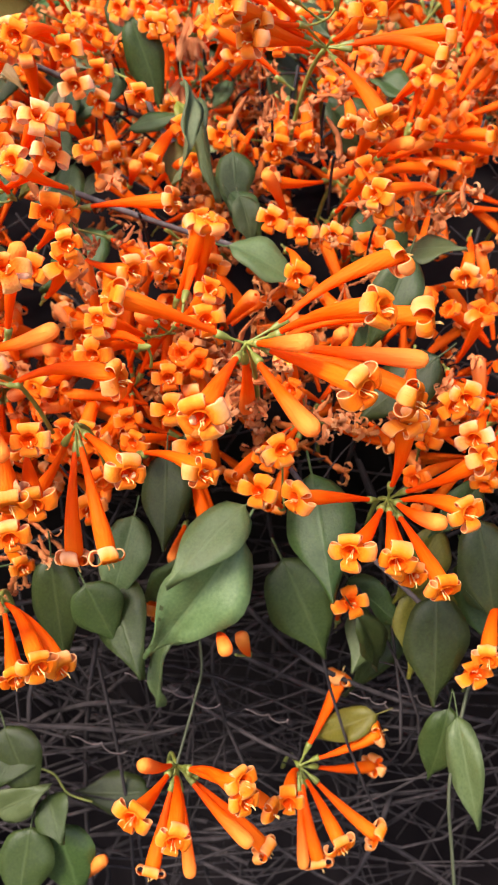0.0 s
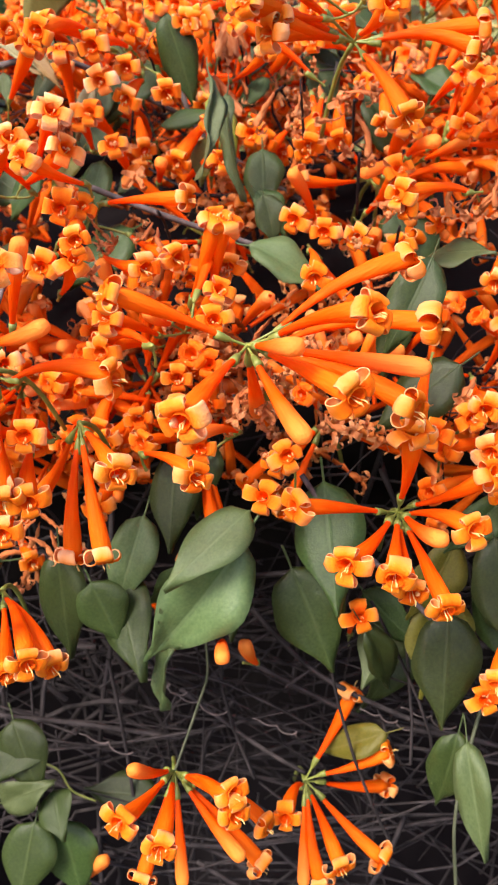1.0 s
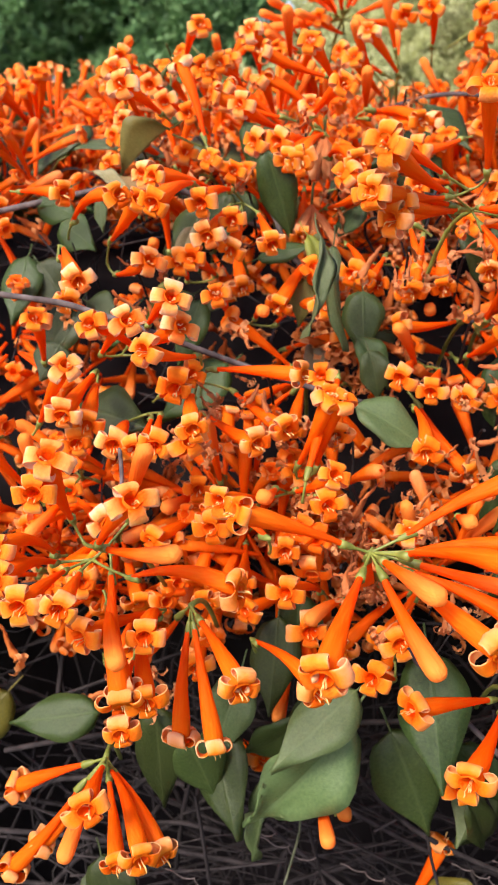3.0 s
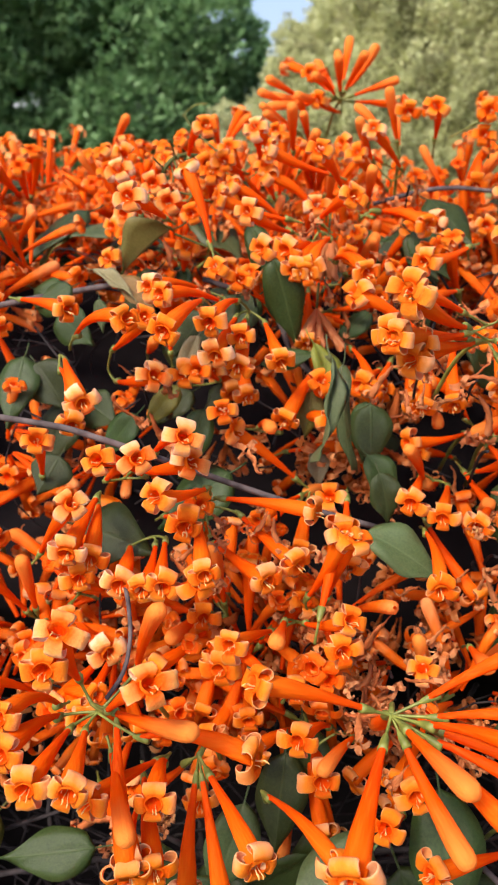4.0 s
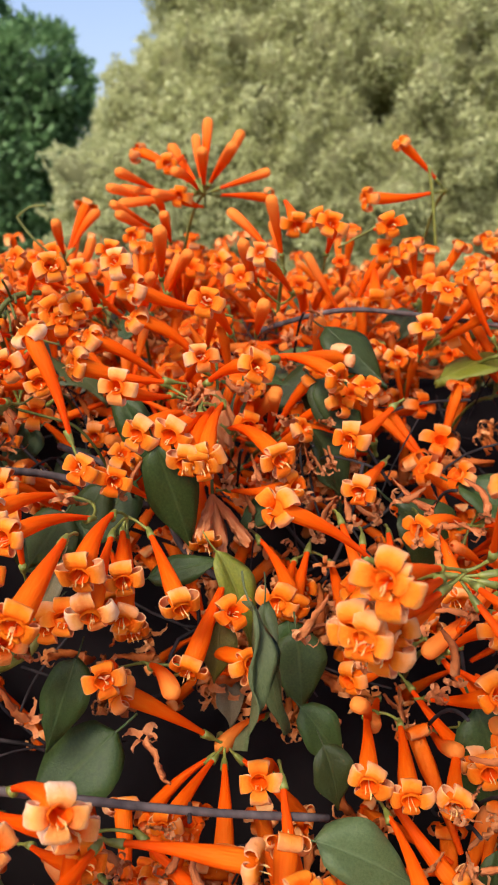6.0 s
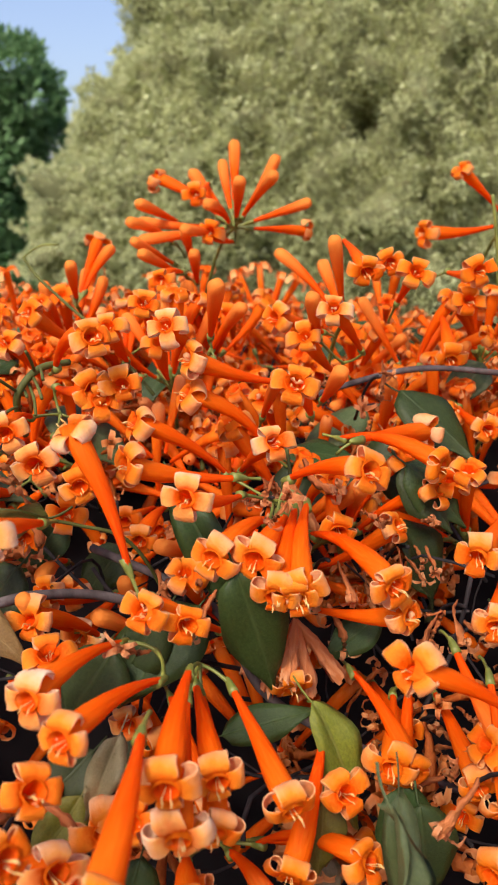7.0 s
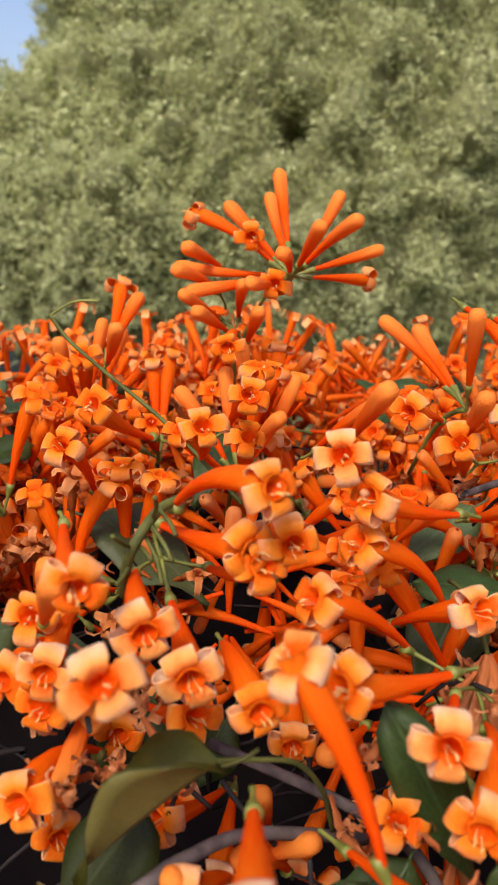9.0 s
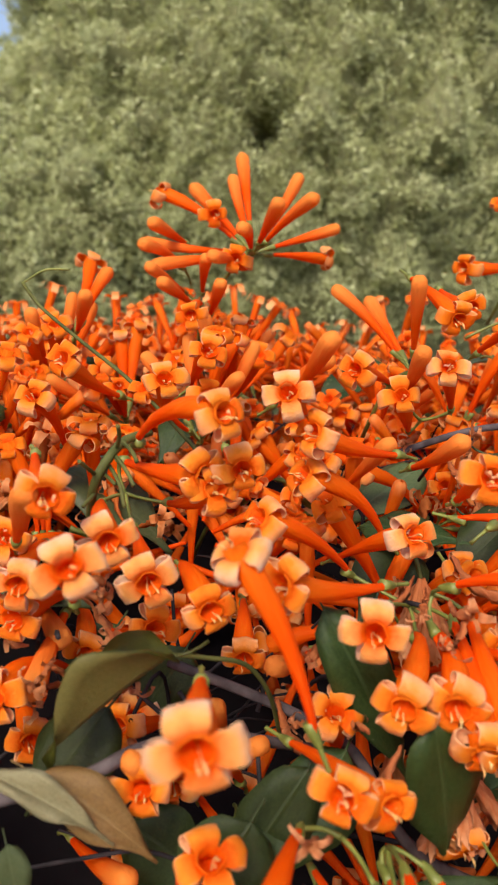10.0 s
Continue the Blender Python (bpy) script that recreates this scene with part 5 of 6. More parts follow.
cluster((-0.071, 0.562, 1.373), [("cream", -0.082, 0.564, 1.376, -0.108, 0.518, 1.385), ("pale", -0.069, 0.544, 1.373, -0.097, 0.500, 1.384)], root=False)
cluster((-0.139, 0.542, 1.331), [("pale", -0.133, 0.531, 1.345, -0.103, 0.495, 1.373), ("cream", -0.134, 0.540, 1.324, -0.100, 0.502, 1.339)], root=False)
cluster((-0.056, 0.564, 1.365), [("pale", -0.060, 0.547, 1.374, -0.069, 0.494, 1.370), ("pale", -0.058, 0.562, 1.360, -0.054, 0.508, 1.360), ("pale", -0.046, 0.559, 1.360, -0.031, 0.510, 1.346), ("cream", -0.061, 0.547, 1.365, -0.066, 0.495, 1.352), ("pale", -0.056, 0.559, 1.357, -0.055, 0.507, 1.343)], root=False)
cluster((-0.018, 0.580, 1.291), [("face", -0.017, 0.573, 1.297, -0.009, 0.533, 1.332)], root=False)
cluster((-0.085, 0.578, 1.314), [("wide", -0.075, 0.570, 1.319, -0.081, 0.520, 1.338), ("wide", -0.094, 0.569, 1.315, -0.088, 0.520, 1.335)], root=False)
cluster((-0.052, 0.562, 1.290), [("wide", -0.063, 0.550, 1.295, -0.063, 0.502, 1.320), ("bud", -0.048, 0.552, 1.295, -0.036, 0.506, 1.309), ("open", -0.037, 0.560, 1.289, -0.002, 0.525, 1.310)], root=False)
cluster((-0.192, 0.529, 1.375), [("pale", -0.185, 0.524, 1.375, -0.143, 0.490, 1.376)], root=False)
cluster((-0.159, 0.515, 1.345), [("cream", -0.155, 0.511, 1.344, -0.130, 0.464, 1.332), ("pale", -0.156, 0.505, 1.340, -0.135, 0.459, 1.321)], root=False)
cluster((-0.168, 0.498, 1.272), [("pale", -0.166, 0.492, 1.278, -0.153, 0.455, 1.315)], root=False)
cluster((-0.108, 0.462, 1.293), [("cream", -0.116, 0.449, 1.296, -0.088, 0.412, 1.324), ("cream", -0.103, 0.459, 1.299, -0.065, 0.426, 1.318), ("pale", -0.097, 0.460, 1.295, -0.109, 0.414, 1.321)], root=False)
cluster((-0.095, 0.460, 1.306), [("cream", -0.091, 0.453, 1.311, -0.066, 0.412, 1.335)], root=False)
cluster((-0.062, 0.449, 1.287), [("wide", -0.060, 0.438, 1.300, -0.076, 0.389, 1.315), ("pale", -0.065, 0.443, 1.277, -0.054, 0.390, 1.277)], root=False)
cluster((-0.150, 0.429, 1.257), [("cream", -0.145, 0.426, 1.263, -0.117, 0.403, 1.304)], root=False)
cluster((-0.125, 0.469, 1.281), [("cream", -0.122, 0.456, 1.285, -0.122, 0.402, 1.277), ("pale", -0.125, 0.465, 1.275, -0.114, 0.413, 1.269)], root=False)
cluster((-0.134, 0.470, 1.252), [("wide", -0.132, 0.462, 1.253, -0.119, 0.410, 1.260)], root=False)
cluster((-0.095, 0.461, 1.260), [("cream", -0.105, 0.452, 1.258, -0.096, 0.399, 1.264), ("pale", -0.091, 0.453, 1.261, -0.086, 0.399, 1.262), ("pale", -0.086, 0.454, 1.263, -0.076, 0.400, 1.264)], root=False)
cluster((-0.074, 0.494, 1.211), [("face", -0.078, 0.494, 1.215, -0.064, 0.443, 1.223), ("bud", -0.069, 0.477, 1.210, -0.080, 0.429, 1.218)], root=False)
cluster((-0.152, 0.475, 1.203), [("cream", -0.146, 0.468, 1.204, -0.111, 0.427, 1.208)], root=False)
cluster((-0.098, 0.364, 1.221), [("bud", -0.082, 0.372, 1.238, -0.066, 0.354, 1.282), ("open", -0.076, 0.350, 1.221, -0.024, 0.337, 1.226), ("pale", -0.100, 0.353, 1.221, -0.090, 0.301, 1.233), ("pale", -0.106, 0.352, 1.222, -0.106, 0.300, 1.234), ("pale", -0.114, 0.361, 1.220, -0.120, 0.311, 1.239)], root=False)
cluster((-0.095, 0.348, 1.238), [("cream", -0.100, 0.350, 1.247, -0.096, 0.320, 1.291), ("cream", -0.086, 0.338, 1.242, -0.059, 0.309, 1.279), ("bud", -0.086, 0.343, 1.239, -0.045, 0.317, 1.253)], root=False)
cluster((-0.093, 0.368, 1.201), [("bud", -0.090, 0.360, 1.201, -0.072, 0.313, 1.200)], root=False)
cluster((-0.072, 0.390, 1.180), [("pale", -0.074, 0.379, 1.186, -0.096, 0.332, 1.200), ("pale", -0.073, 0.384, 1.180, -0.067, 0.335, 1.200)], root=False)
cluster((-0.116, 0.377, 1.215), [("pale", -0.117, 0.369, 1.219, -0.125, 0.323, 1.246)], root=False)
cluster((-0.109, 0.372, 1.252), [("pale", -0.108, 0.364, 1.256, -0.101, 0.314, 1.276)], root=False)
cluster((-0.098, 0.483, 1.260), [("open", -0.093, 0.477, 1.265, -0.064, 0.440, 1.290)], root=False)
cluster((-0.066, 0.468, 1.277), [("face", -0.074, 0.464, 1.284, -0.067, 0.411, 1.290), ("pale", -0.057, 0.449, 1.290, -0.006, 0.432, 1.293), ("pale", -0.050, 0.472, 1.272, -0.014, 0.433, 1.263), ("pale", -0.063, 0.461, 1.262, -0.028, 0.420, 1.260)], root=False)
cluster((0.013, 0.539, 1.241), [("pale", 0.011, 0.532, 1.246, -0.002, 0.490, 1.277)], root=False)
cluster((-0.009, 0.448, 1.229), [("wide", -0.011, 0.444, 1.238, 0.008, 0.427, 1.286), ("open", -0.001, 0.447, 1.236, 0.012, 0.427, 1.284)], root=False)
cluster((0.060, 0.543, 1.269), [("wide", 0.052, 0.536, 1.275, 0.042, 0.483, 1.278), ("wide", 0.068, 0.534, 1.270, 0.059, 0.481, 1.271), ("bud", 0.054, 0.536, 1.268, 0.040, 0.502, 1.303)], root=False)
cluster((0.098, 0.538, 1.265), [("pale", 0.095, 0.529, 1.265, 0.077, 0.479, 1.268)], root=False)
cluster((0.049, 0.519, 1.260), [("open", 0.054, 0.514, 1.255, 0.083, 0.482, 1.223)], root=False)
cluster((-0.016, 0.450, 1.221), [("pale", -0.012, 0.441, 1.226, 0.012, 0.402, 1.253), ("face", -0.001, 0.447, 1.221, 0.009, 0.397, 1.239), ("bud", -0.021, 0.440, 1.228, -0.022, 0.393, 1.244), ("pale", -0.027, 0.440, 1.221, -0.044, 0.392, 1.241)], root=False)
cluster((-0.020, 0.470, 1.193), [("pale", -0.019, 0.461, 1.195, -0.013, 0.409, 1.206)], root=False)
cluster((0.008, 0.435, 1.164), [("face", 0.005, 0.430, 1.172, -0.011, 0.385, 1.197), ("bud", 0.017, 0.422, 1.173, 0.001, 0.377, 1.187), ("wide", -0.004, 0.429, 1.157, 0.002, 0.380, 1.179)], root=False)
cluster((0.038, 0.613, 1.321), [("face", 0.027, 0.603, 1.322, 0.012, 0.552, 1.324), ("open", 0.046, 0.604, 1.319, 0.046, 0.551, 1.312)], root=False)
cluster((0.119, 0.714, 1.403), [("wide", 0.117, 0.706, 1.408, 0.107, 0.660, 1.435)], root=False)
cluster((0.145, 0.487, 1.291), [("wide", 0.138, 0.481, 1.291, 0.096, 0.448, 1.292)], root=False)
cluster((0.115, 0.576, 1.303), [("bud", 0.119, 0.569, 1.306, 0.141, 0.526, 1.318)], root=False)
cluster((0.080, 0.551, 1.270), [("face", 0.083, 0.544, 1.275, 0.101, 0.503, 1.304)], root=False)
cluster((0.077, 0.573, 1.271), [("pale", 0.080, 0.565, 1.269, 0.099, 0.516, 1.258)], root=False)
cluster((0.154, 0.520, 1.231), [("bud", 0.150, 0.512, 1.232, 0.127, 0.468, 1.236)], root=False)
cluster((0.169, 0.530, 1.264), [("pale", 0.166, 0.522, 1.261, 0.153, 0.473, 1.243)], root=False)
cluster((0.143, 0.472, 1.193), [("wide", 0.143, 0.463, 1.193, 0.142, 0.409, 1.191)], root=False)
cluster((0.115, 0.414, 1.219), [("pale", 0.113, 0.406, 1.215, 0.103, 0.357, 1.194)], root=False)
cluster((0.166, 0.449, 1.175), [("cream", 0.163, 0.441, 1.175, 0.142, 0.391, 1.175)], root=False)
cluster((-0.086, 0.449, 1.239), [("face", -0.082, 0.442, 1.243, -0.058, 0.401, 1.268)], root=False)
cluster((-0.030, 0.460, 1.211), [("face", -0.033, 0.451, 1.212, -0.050, 0.401, 1.221)], root=False)
cluster((-0.100, 0.380, 1.195), [("pale", -0.096, 0.373, 1.192, -0.074, 0.326, 1.175)], root=False)
cluster((-0.085, 0.385, 1.178), [("open", -0.082, 0.377, 1.177, -0.065, 0.326, 1.172)], root=False)
cluster((-0.067, 0.472, 1.122), [("face", -0.066, 0.463, 1.123, -0.062, 0.409, 1.131)], root=False)
cluster((0.169, 0.411, 1.075), [("pale", 0.166, 0.403, 1.074, 0.147, 0.353, 1.069)], root=False)
cluster((-0.087, 0.382, 1.160), [("pale", -0.085, 0.373, 1.160, -0.076, 0.320, 1.159)], root=False)
cluster((-0.122, 0.697, 1.363), [("pale", -0.120, 0.685, 1.372, -0.108, 0.640, 1.395)], root=False)
cluster((-0.132, 0.689, 1.383), [("bud", -0.135, 0.676, 1.387, -0.150, 0.626, 1.384)], root=False)
cluster((-0.072, 0.681, 1.306), [("bud", -0.074, 0.673, 1.319, -0.086, 0.645, 1.361)], root=False)
cluster((-0.084, 0.689, 1.328), [("pale", -0.089, 0.678, 1.337, -0.121, 0.643, 1.357)], root=False)
cluster((-0.068, 0.661, 1.307), [("bud", -0.072, 0.652, 1.319, -0.098, 0.625, 1.354)], root=False)
cluster((-0.097, 0.667, 1.312), [("bud", -0.093, 0.658, 1.323, -0.073, 0.624, 1.357)], root=False)
cluster((-0.141, 0.651, 1.310), [("bud", -0.138, 0.639, 1.319, -0.122, 0.594, 1.339)], root=False)
cluster((-0.063, 0.701, 1.373), [("pale", -0.065, 0.688, 1.378, -0.078, 0.638, 1.381)], root=False)
cluster((-0.034, 0.679, 1.356), [("bud", -0.040, 0.668, 1.364, -0.070, 0.631, 1.382)], root=False)
cluster((-0.152, 0.715, 1.387), [("bud", -0.151, 0.704, 1.399, -0.150, 0.668, 1.436)], root=False)
cluster((-0.143, 0.705, 1.382), [("pale", -0.145, 0.694, 1.392, -0.156, 0.656, 1.425)], root=False)
cluster((-0.146, 0.711, 1.382), [("pale", -0.149, 0.699, 1.390, -0.165, 0.652, 1.406)], root=False)
cluster((-0.139, 0.718, 1.339), [("bud", -0.141, 0.705, 1.347, -0.148, 0.656, 1.362)], root=False)
cluster((-0.096, 0.657, 1.322), [("open", -0.092, 0.646, 1.323, -0.071, 0.605, 1.300)], root=False)
cluster((-0.072, 0.663, 1.300), [("cream", -0.074, 0.651, 1.306, -0.085, 0.601, 1.316)], root=False)
cluster((-0.104, 0.638, 1.277), [("bud", -0.107, 0.626, 1.284, -0.123, 0.577, 1.292)], root=False)
cluster((-0.085, 0.684, 1.335), [("cream", -0.088, 0.672, 1.341, -0.105, 0.623, 1.345)], root=False)
cluster((0.057, 0.587, 1.346), [("open", 0.056, 0.575, 1.346, 0.049, 0.533, 1.316)], root=False)
cluster((0.071, 0.591, 1.345), [("open", 0.070, 0.580, 1.346, 0.067, 0.535, 1.318)], root=False)
cluster((0.004, 0.611, 1.336), [("face", 0.007, 0.599, 1.337, 0.021, 0.553, 1.319)], root=False)
cluster((-0.008, 0.575, 1.333), [("open", -0.011, 0.564, 1.333, -0.030, 0.523, 1.308)], root=False)
cluster((-0.023, 0.634, 1.370), [("open", -0.023, 0.623, 1.370, -0.020, 0.579, 1.342)], root=False)
cluster((0.047, 0.605, 1.348), [("bud", 0.048, 0.594, 1.349, 0.055, 0.548, 1.326)], root=False)
cluster((-0.070, 0.602, 1.334), [("pale", -0.067, 0.590, 1.336, -0.054, 0.545, 1.315)], root=False)
cluster((0.008, 0.505, 1.275), [("open", 0.008, 0.492, 1.277, 0.010, 0.444, 1.257)], root=False)
cluster((0.050, 0.500, 1.257), [("face", 0.051, 0.487, 1.261, 0.056, 0.436, 1.252)], root=False)
cluster((0.037, 0.614, 1.328), [("open", 0.034, 0.603, 1.329, 0.018, 0.559, 1.307)], root=False)
cluster((0.087, 0.599, 1.350), [("pale", 0.088, 0.587, 1.350, 0.094, 0.541, 1.327)], root=False)
cluster((-0.129, 0.700, 1.377), [("pale", -0.132, 0.688, 1.385, -0.154, 0.644, 1.401)], root=False)
cluster((-0.131, 0.673, 1.362), [("pale", -0.135, 0.662, 1.370, -0.160, 0.620, 1.388)], root=False)
cluster((-0.141, 0.700, 1.403), [("cream", -0.142, 0.687, 1.409, -0.152, 0.637, 1.416)], root=False)
cluster((-0.148, 0.715, 1.375), [("bud", -0.147, 0.702, 1.381, -0.138, 0.651, 1.387)], root=False)
cluster((-0.131, 0.726, 1.363), [("pale", -0.131, 0.713, 1.369, -0.130, 0.662, 1.375)], root=False)
cluster((-0.158, 0.702, 1.338), [("pale", -0.157, 0.689, 1.345, -0.149, 0.640, 1.357)], root=False)
cluster((-0.116, 0.717, 1.336), [("bud", -0.117, 0.704, 1.344, -0.123, 0.654, 1.358)], root=False)
cluster((-0.097, 0.722, 1.316), [("cream", -0.099, 0.710, 1.325, -0.113, 0.664, 1.345)], root=False)
cluster((-0.064, 0.481, 1.032), [("open", -0.059, 0.470, 1.040, -0.028, 0.430, 1.053)], root=False)
cluster((-0.137, 0.470, 1.092), [("open", -0.132, 0.458, 1.096, -0.104, 0.415, 1.093)], root=False)
cluster((-0.015, 0.480, 1.090), [("bud", -0.015, 0.467, 1.095, -0.018, 0.415, 1.096)], root=False)
cluster((-0.041, 0.594, 1.260), [("open", -0.034, 0.586, 1.267, 0.008, 0.559, 1.283)], root=False)
cluster((0.065, 0.612, 1.288), [("bud", 0.065, 0.599, 1.294, 0.061, 0.548, 1.302)], root=False)
cluster((0.014, 0.588, 1.239), [("bud", 0.010, 0.576, 1.247, -0.017, 0.533, 1.260)], root=False)
cluster((0.089, 0.632, 1.248), [("open", 0.083, 0.621, 1.256, 0.053, 0.582, 1.273)], root=False)
cluster((0.071, 0.588, 1.247), [("bud", 0.068, 0.576, 1.255, 0.054, 0.529, 1.272)], root=False)
cluster((0.026, 0.651, 1.299), [("open", 0.027, 0.638, 1.305, 0.029, 0.586, 1.312)], root=False)


# more heads between them, set a little deeper
RF = random.Random(77)
made = 0
while made < 44:
    x, s = RF.uniform(-0.22, 0.22), RF.uniform(0.17, 1.0)
    if -0.22 < x < -0.02 and 0.40 < s < 0.63 or noise.noise((x * 8, s * 8, 9.2)) < -0.25 or any((Vector((x, *on_line(s)[:2])) - q).length < 0.05 for q in LEAF_SPOTS[:34]):
        continue
    y, z, ny, nz = on_line(s)
    n = Vector((0, ny, nz))
    hub = Vector((x, y, z)) + n * (swell(x, s) - RF.uniform(0.055, 0.080))
    axis = (n + Vector((RF.uniform(-0.9, 0.9), -0.2, RF.uniform(-0.7, 0.2) if nz < 0.75 else RF.uniform(-0.3, 0.4)))).normalized()
    rows = []
    for _ in range(RF.randint(4, 7)):
        d = (axis * 0.45 + Vector((RF.gauss(0, 1), RF.gauss(0, 1), RF.gauss(0, 1))).normalized()).normalized()
        foot = hub + d * 0.009
        mouth = foot + d * RF.uniform(0.046, 0.056)
        rows.append((RF.choice(("open", "open", "open", "face", "pale", "bud")), *foot, *mouth))
    cluster(hub, rows, stamens=False)
    made += 1

# upright heads along the crest
for x, y, lean in ((0.09, 0.80, 0.1), (0.13, 0.74, 0.3), (0.16, 0.86, 0.0), (0.20, 0.78, 0.2), (-0.06, 0.80, -0.2), (-0.17, 0.78, -0.1), (-0.22, 0.88, 0.1), (0.25, 0.90, 0.2), (-0.28, 0.80, 0.0), (-0.13, 0.92, 0.2), (0.32, 0.82, 0.1), (0.17, 0.71, 0.2), (-0.03, 0.87, 0.0), (-0.09, 0.87, -0.1)):
    hub = Vector((x, y, 1.408 + RF.uniform(-0.008, 0.008)))
    rows = []
    for _ in range(RF.randint(6, 9)):
        d = (Vector((lean, -0.25, 1)) + Vector((RF.gauss(0, 1), RF.gauss(0, 1), RF.gauss(0, 0.6))).normalized() * 0.75).normalized()
        foot = hub + d * 0.01
        rows.append((RF.choice(("bud", "open", "open", "face", "bud", "pale")), *foot, *(foot + d * RF.uniform(0.046, 0.056))))
    cluster(hub, rows, "upright cluster of orange buds and trumpet flowers on the crest", stamens=False)

# ---- ground ----
M_GROUND, _nt, _b = material("ground_grass")
_nt.links.new(ramp(_nt, noise_of(_nt, 3, 6), [(0.35, (0.07, 0.055, 0.035)), (0.65, (0.06, 0.09, 0.03))]), _b.inputs["Base Color"])
_b.inputs["Roughness"].default_value = 0.95
gv = [Vector((x * abs(x) / 8, y * abs(y) / 8, 0)) for x in range(-40, 41, 4) for y in range(-40, 41, 4)]
gf = [(i * 21 + j, (i + 1) * 21 + j, (i + 1) * 21 + j + 1, i * 21 + j + 1) for i in range(20) for j in range(20)]
tagged(new("ground", mesh_from("ground", gv, gf, [M_GROUND])), "dry grass and bare earth", "ground", kind="structure")


# ---- shrub and trees behind ----
def make_foliage(name, dark, light, rough=0.6):
    m, nt, b = material(name)
    col = ramp(nt, math_node(nt, "MULTIPLY_ADD", island_random(nt), 0.6, math_node(nt, "MULTIPLY", noise_of(nt, 3.0, 3), 0.5)), [(0.1, dark), (0.95, light)])
    nt.links.new(col, b.inputs["Base Color"])
    b.inputs["Roughness"].default_value = rough
    thin(nt, b, col, 0.35)
    return m


M_SHRUB = make_foliage("shrub_foliage", (0.41, 0.44, 0.19), (0.70, 0.74, 0.41))
M_TREE = make_foliage("tree_foliage", (0.065, 0.165, 0.06), (0.235, 0.41, 0.165))
# darker copy of tree_foliage for the crown's inner body, its shade painted in
M_TREE_SHADE = make_foliage("tree_foliage_shade", (0.04, 0.10, 0.045), (0.10, 0.19, 0.08))
M_TRUNK = make_bark("tree_bark", (0.04, 0.03, 0.022), (0.13, 0.10, 0.075), 12)


def billow(p, size, depth):
    """Rounded lumps with creases between them."""
    q = p / size
    return depth * (abs(noise.noise(q)) * 1.7 + 0.8 * abs(noise.noise(q * 2.4)) - 0.7)


def blade_kinds(rnd, count, wide):
    """Small leaf blades along +z, 1 long, a little bent."""
    kinds = []
    for _ in range(6):
        V, F = [], []
        for _ in range(count):
            d = (Vector((0, 0, 1)) + Vector((rnd.gauss(0, 0.5), rnd.gauss(0, 0.5), 0))).normalized()
            s = Matrix.Rotation(rnd.uniform(0, 6.28), 3, d) @ d.orthogonal().normalized()
            k = d.cross(s) * rnd.uniform(-0.2, 0.2)
            p = Vector((rnd.gauss(0, 0.25), rnd.gauss(0, 0.25), 0))
            o = len(V)
            V += [p, p + d * 0.5 + s * wide + k, p + d, p + d * 0.5 - s * wide + k]
            F.append((o, o + 1, o + 2, o + 3))
        kinds.append(quads(V, F, None))
    return kinds


def inner(name, lobes, size, depth, fine, sink, mat, parent):
    """The closed body of leaves under the outer blades; mat is a darker tone, painted as shade between them."""
    bm = bmesh.new()
    for c, r in lobes:
        bmesh.ops.create_icosphere(bm, subdivisions=fine, radius=1.0, matrix=Matrix.Translation(c) @ Matrix.Diagonal((r[0], r[1], r[2], 1)))
    bm.normal_update()
    for v in bm.verts:
        v.co += v.normal * (billow(v.co, size, depth) - sink + 0.02 * noise.noise(v.co * 30) - hollow(v.co))
    me = bpy.data.meshes.new(name)
    bm.to_mesh(me)
    bm.free()
    me.materials.append(mat)
    me.polygons.foreach_set("use_smooth", np.ones(len(me.polygons), dtype=bool))
    return part(name, me, parent)


HOLLOW = Vector((0.64, 3.08, 1.79))


def hollow(p):
    k = ((p.x - HOLLOW.x) ** 2 + (p.z - HOLLOW.z) ** 2) / 0.0022
    return 0.45 * math.exp(-k) if k < 6 and p.y < 4.2 else 0.0


def crown(name, lobes, count, size, depth, blade, kinds, gaps, seen, mat, rnd, parent, label=""):
    """Blades all over the lobes (centre, radii), densest in the seen stretch (x and z ranges)."""
    rows = []
    weights = [r[0] * r[2] for c, r in lobes]
    while len(rows) < count:
        c, r = rnd.choices(lobes, weights)[0]
        d = Vector((rnd.gauss(0, 1), rnd.gauss(0, 1), rnd.gauss(0, 1))).normalized()
        p = Vector((c[0] + d.x * r[0], c[1] + d.y * r[1], c[2] + d.z * r[2]))
        inside = seen[0] < p.x < seen[1] and seen[2] < p.z < seen[3] and d.y < 0.35
        if p.z < 0.05 or not inside and rnd.random() < 0.9:
            continue
        n = Vector((d.x / r[0], d.y / r[1], d.z / r[2])).normalized()
        h = billow(p, size, depth)
        if noise.noise(p / size * 0.6 + Vector((7, 3, 1))) < gaps:
            continue
        q = p + n * (h + rnd.uniform(-0.9, 0.4) * blade - hollow(p))
        way = (n * 0.8 + Vector((0, 0, 0.35)) + Vector((rnd.gauss(0, 0.6), rnd.gauss(0, 0.6), rnd.gauss(0, 0.6)))).normalized()
        rows.append((rnd.randrange(6), frame_along(q, q + way, twist=rnd.uniform(0, 6.28)) @ Matrix.Scale(blade * rnd.uniform(0.6, 1.3), 4)))
    ob = mass(name, kinds, rows, [mat])
    ob.parent = parent
    return tagged(ob, label, kind="stuff")


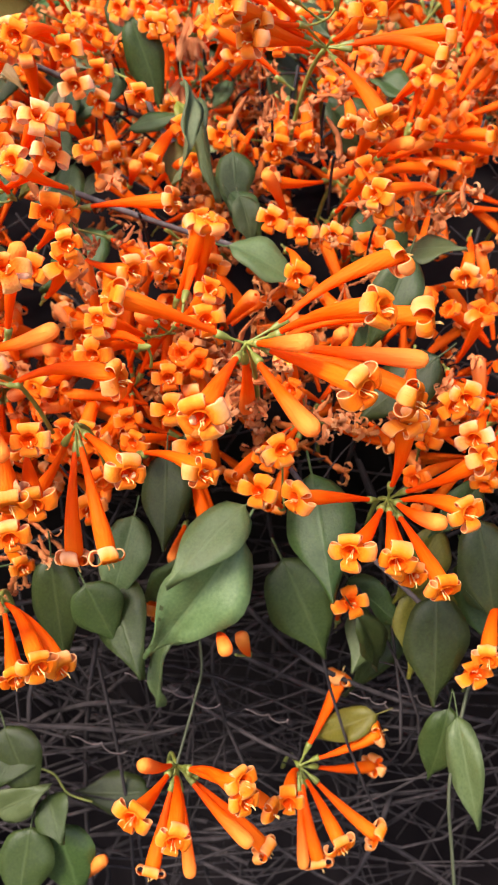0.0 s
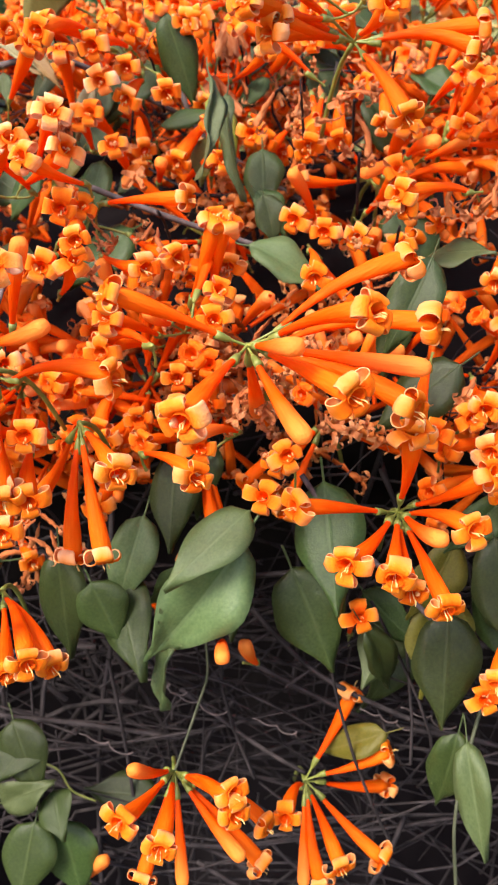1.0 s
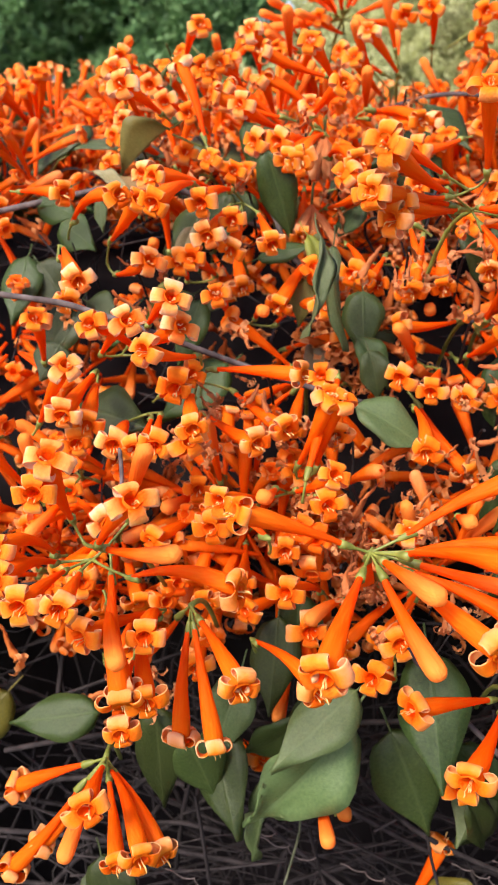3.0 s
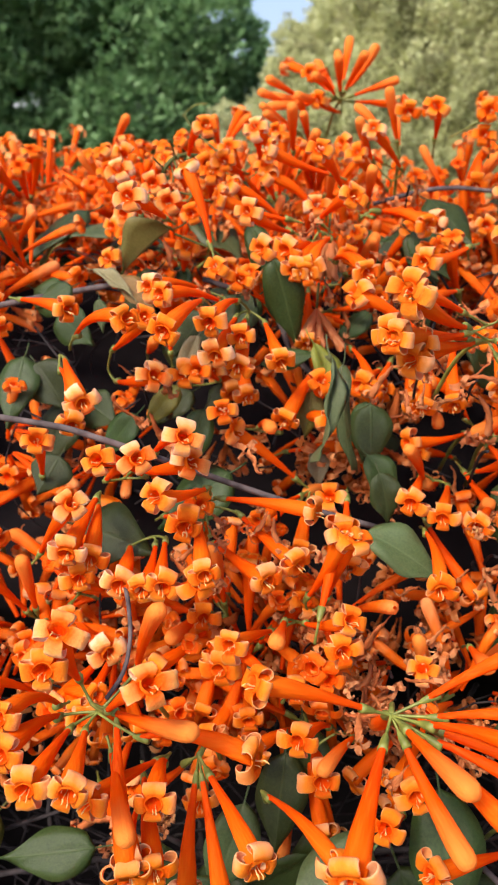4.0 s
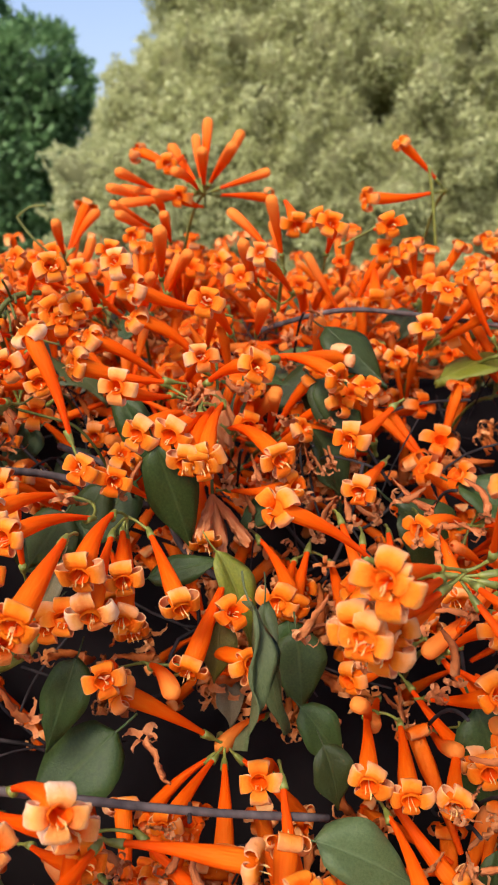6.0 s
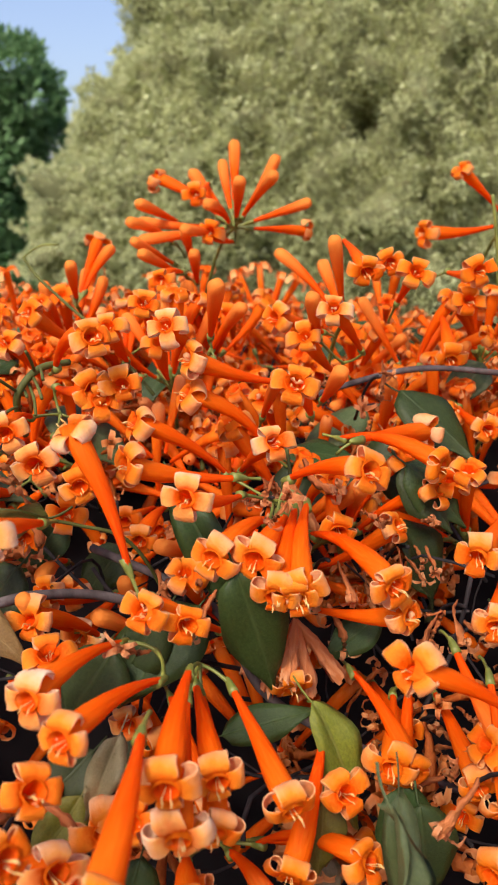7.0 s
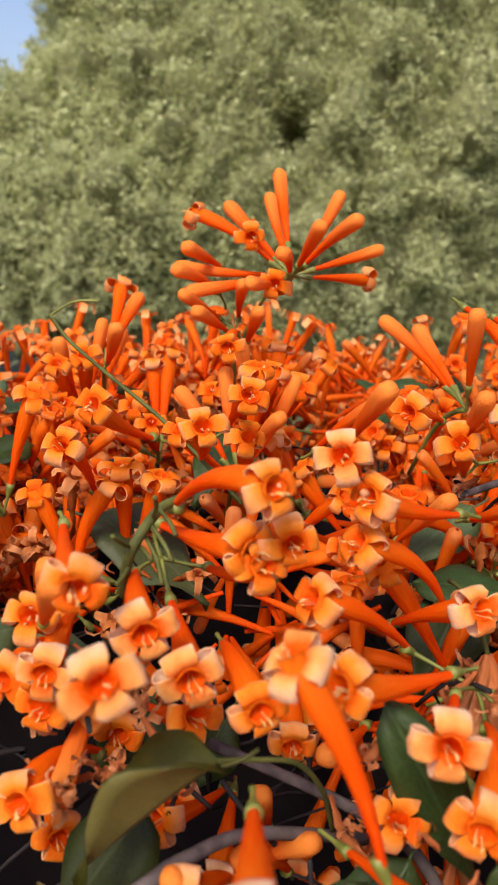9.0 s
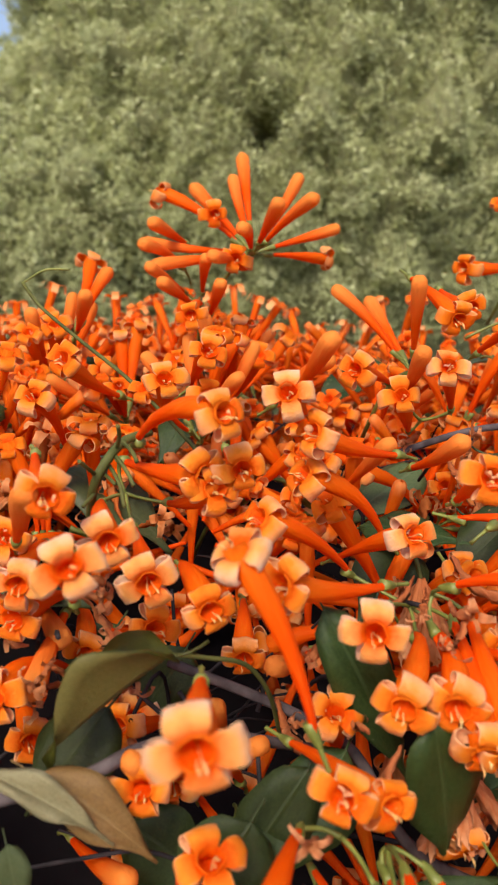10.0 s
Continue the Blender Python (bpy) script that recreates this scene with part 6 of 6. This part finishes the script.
def limbs(base, top, r, lobes, rnd, parent):
    v, f = sweep(curve_points(base, top, (0.1, 0, 0), 9), [r * (1.25 - 0.75 * i / 8) for i in range(9)], 10)
    part("trunk", mesh_from("trunk", v, f, [M_TRUNK]), parent)
    for c, rad in lobes:
        s = Vector(base).lerp(Vector(top), rnd.uniform(0.55, 0.95))
        v, f = sweep(curve_points(s, c, (0, 0, 0.1), 7), [r * (0.5 - 0.055 * i) for i in range(7)], 7)
        part("limb", mesh_from("limb", v, f, [M_TRUNK]), parent)


RB = random.Random(41)
# darker copy of the shrub colour: shade in the crevices between clumps, painted on
M_SHADE = make_foliage("foliage_inside_shade", (0.20, 0.21, 0.09), (0.34, 0.35, 0.17), 1.0)
shrub = tagged(new("shrub"), "tall rounded yellow-green shrub with fine dense foliage", "shrub")
SHRUB = [((1.25, 4.15, 1.75), (1.45, 1.05, 1.75)), ((0.15, 3.95, 1.36), (0.72, 0.65, 0.56)), ((-0.02, 4.1, 1.72), (0.42, 0.4, 0.38)), ((2.3, 4.3, 1.4), (1.1, 0.9, 1.4))]
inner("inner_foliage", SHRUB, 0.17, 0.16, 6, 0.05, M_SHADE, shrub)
crown("crown", SHRUB, 115000, 0.17, 0.16, 0.023, blade_kinds(RB, 3, 0.15), -2, (-0.8, 1.75, 1.05, 3.25), M_SHRUB, RB, shrub, "fine yellow-green foliage")
limbs((1.3, 4.2, 0), (1.25, 4.15, 2.4), 0.07, SHRUB, RB, shrub)

tree = tagged(new("tree"), "broad leafy tree with dark green crown", "tree")
TREE = [((-2.75, 7.6, 3.0), (1.25, 1.1, 1.0)), ((-1.22, 7.2, 2.30), (0.52, 0.5, 0.42)), ((-1.85, 7.3, 2.48), (0.55, 0.5, 0.50)), ((-3.2, 7.4, 2.3), (1.0, 0.9, 0.8)), ((-1.7, 7.2, 1.75), (0.75, 0.6, 0.45)), ((-1.45, 7.3, 1.20), (0.75, 0.5, 0.5)), ((-2.5, 7.5, 1.2), (1.0, 0.6, 0.7)), ((-1.05, 7.4, 1.74), (0.44, 0.4, 0.44)), ((-1.2, 7.4, 0.75), (0.55, 0.5, 0.5)), ((-3.9, 7.5, 3.6), (1.3, 1.0, 1.3))]
inner("inner_foliage", [(c, [k * 0.72 for k in r]) for c, r in TREE], 0.4, 0.2, 4, 0.08, M_TREE_SHADE, tree)
crown("crown", TREE, 25000, 0.40, 0.20, 0.072, blade_kinds(RB, 4, 0.22), -2, (-3.4, 0, 0.4, 3.6), M_TREE, RB, tree, "dense dark green leaves")
limbs((-2.5, 7.8, 0), (-2.4, 7.7, 2.9), 0.16, TREE, RB, tree)
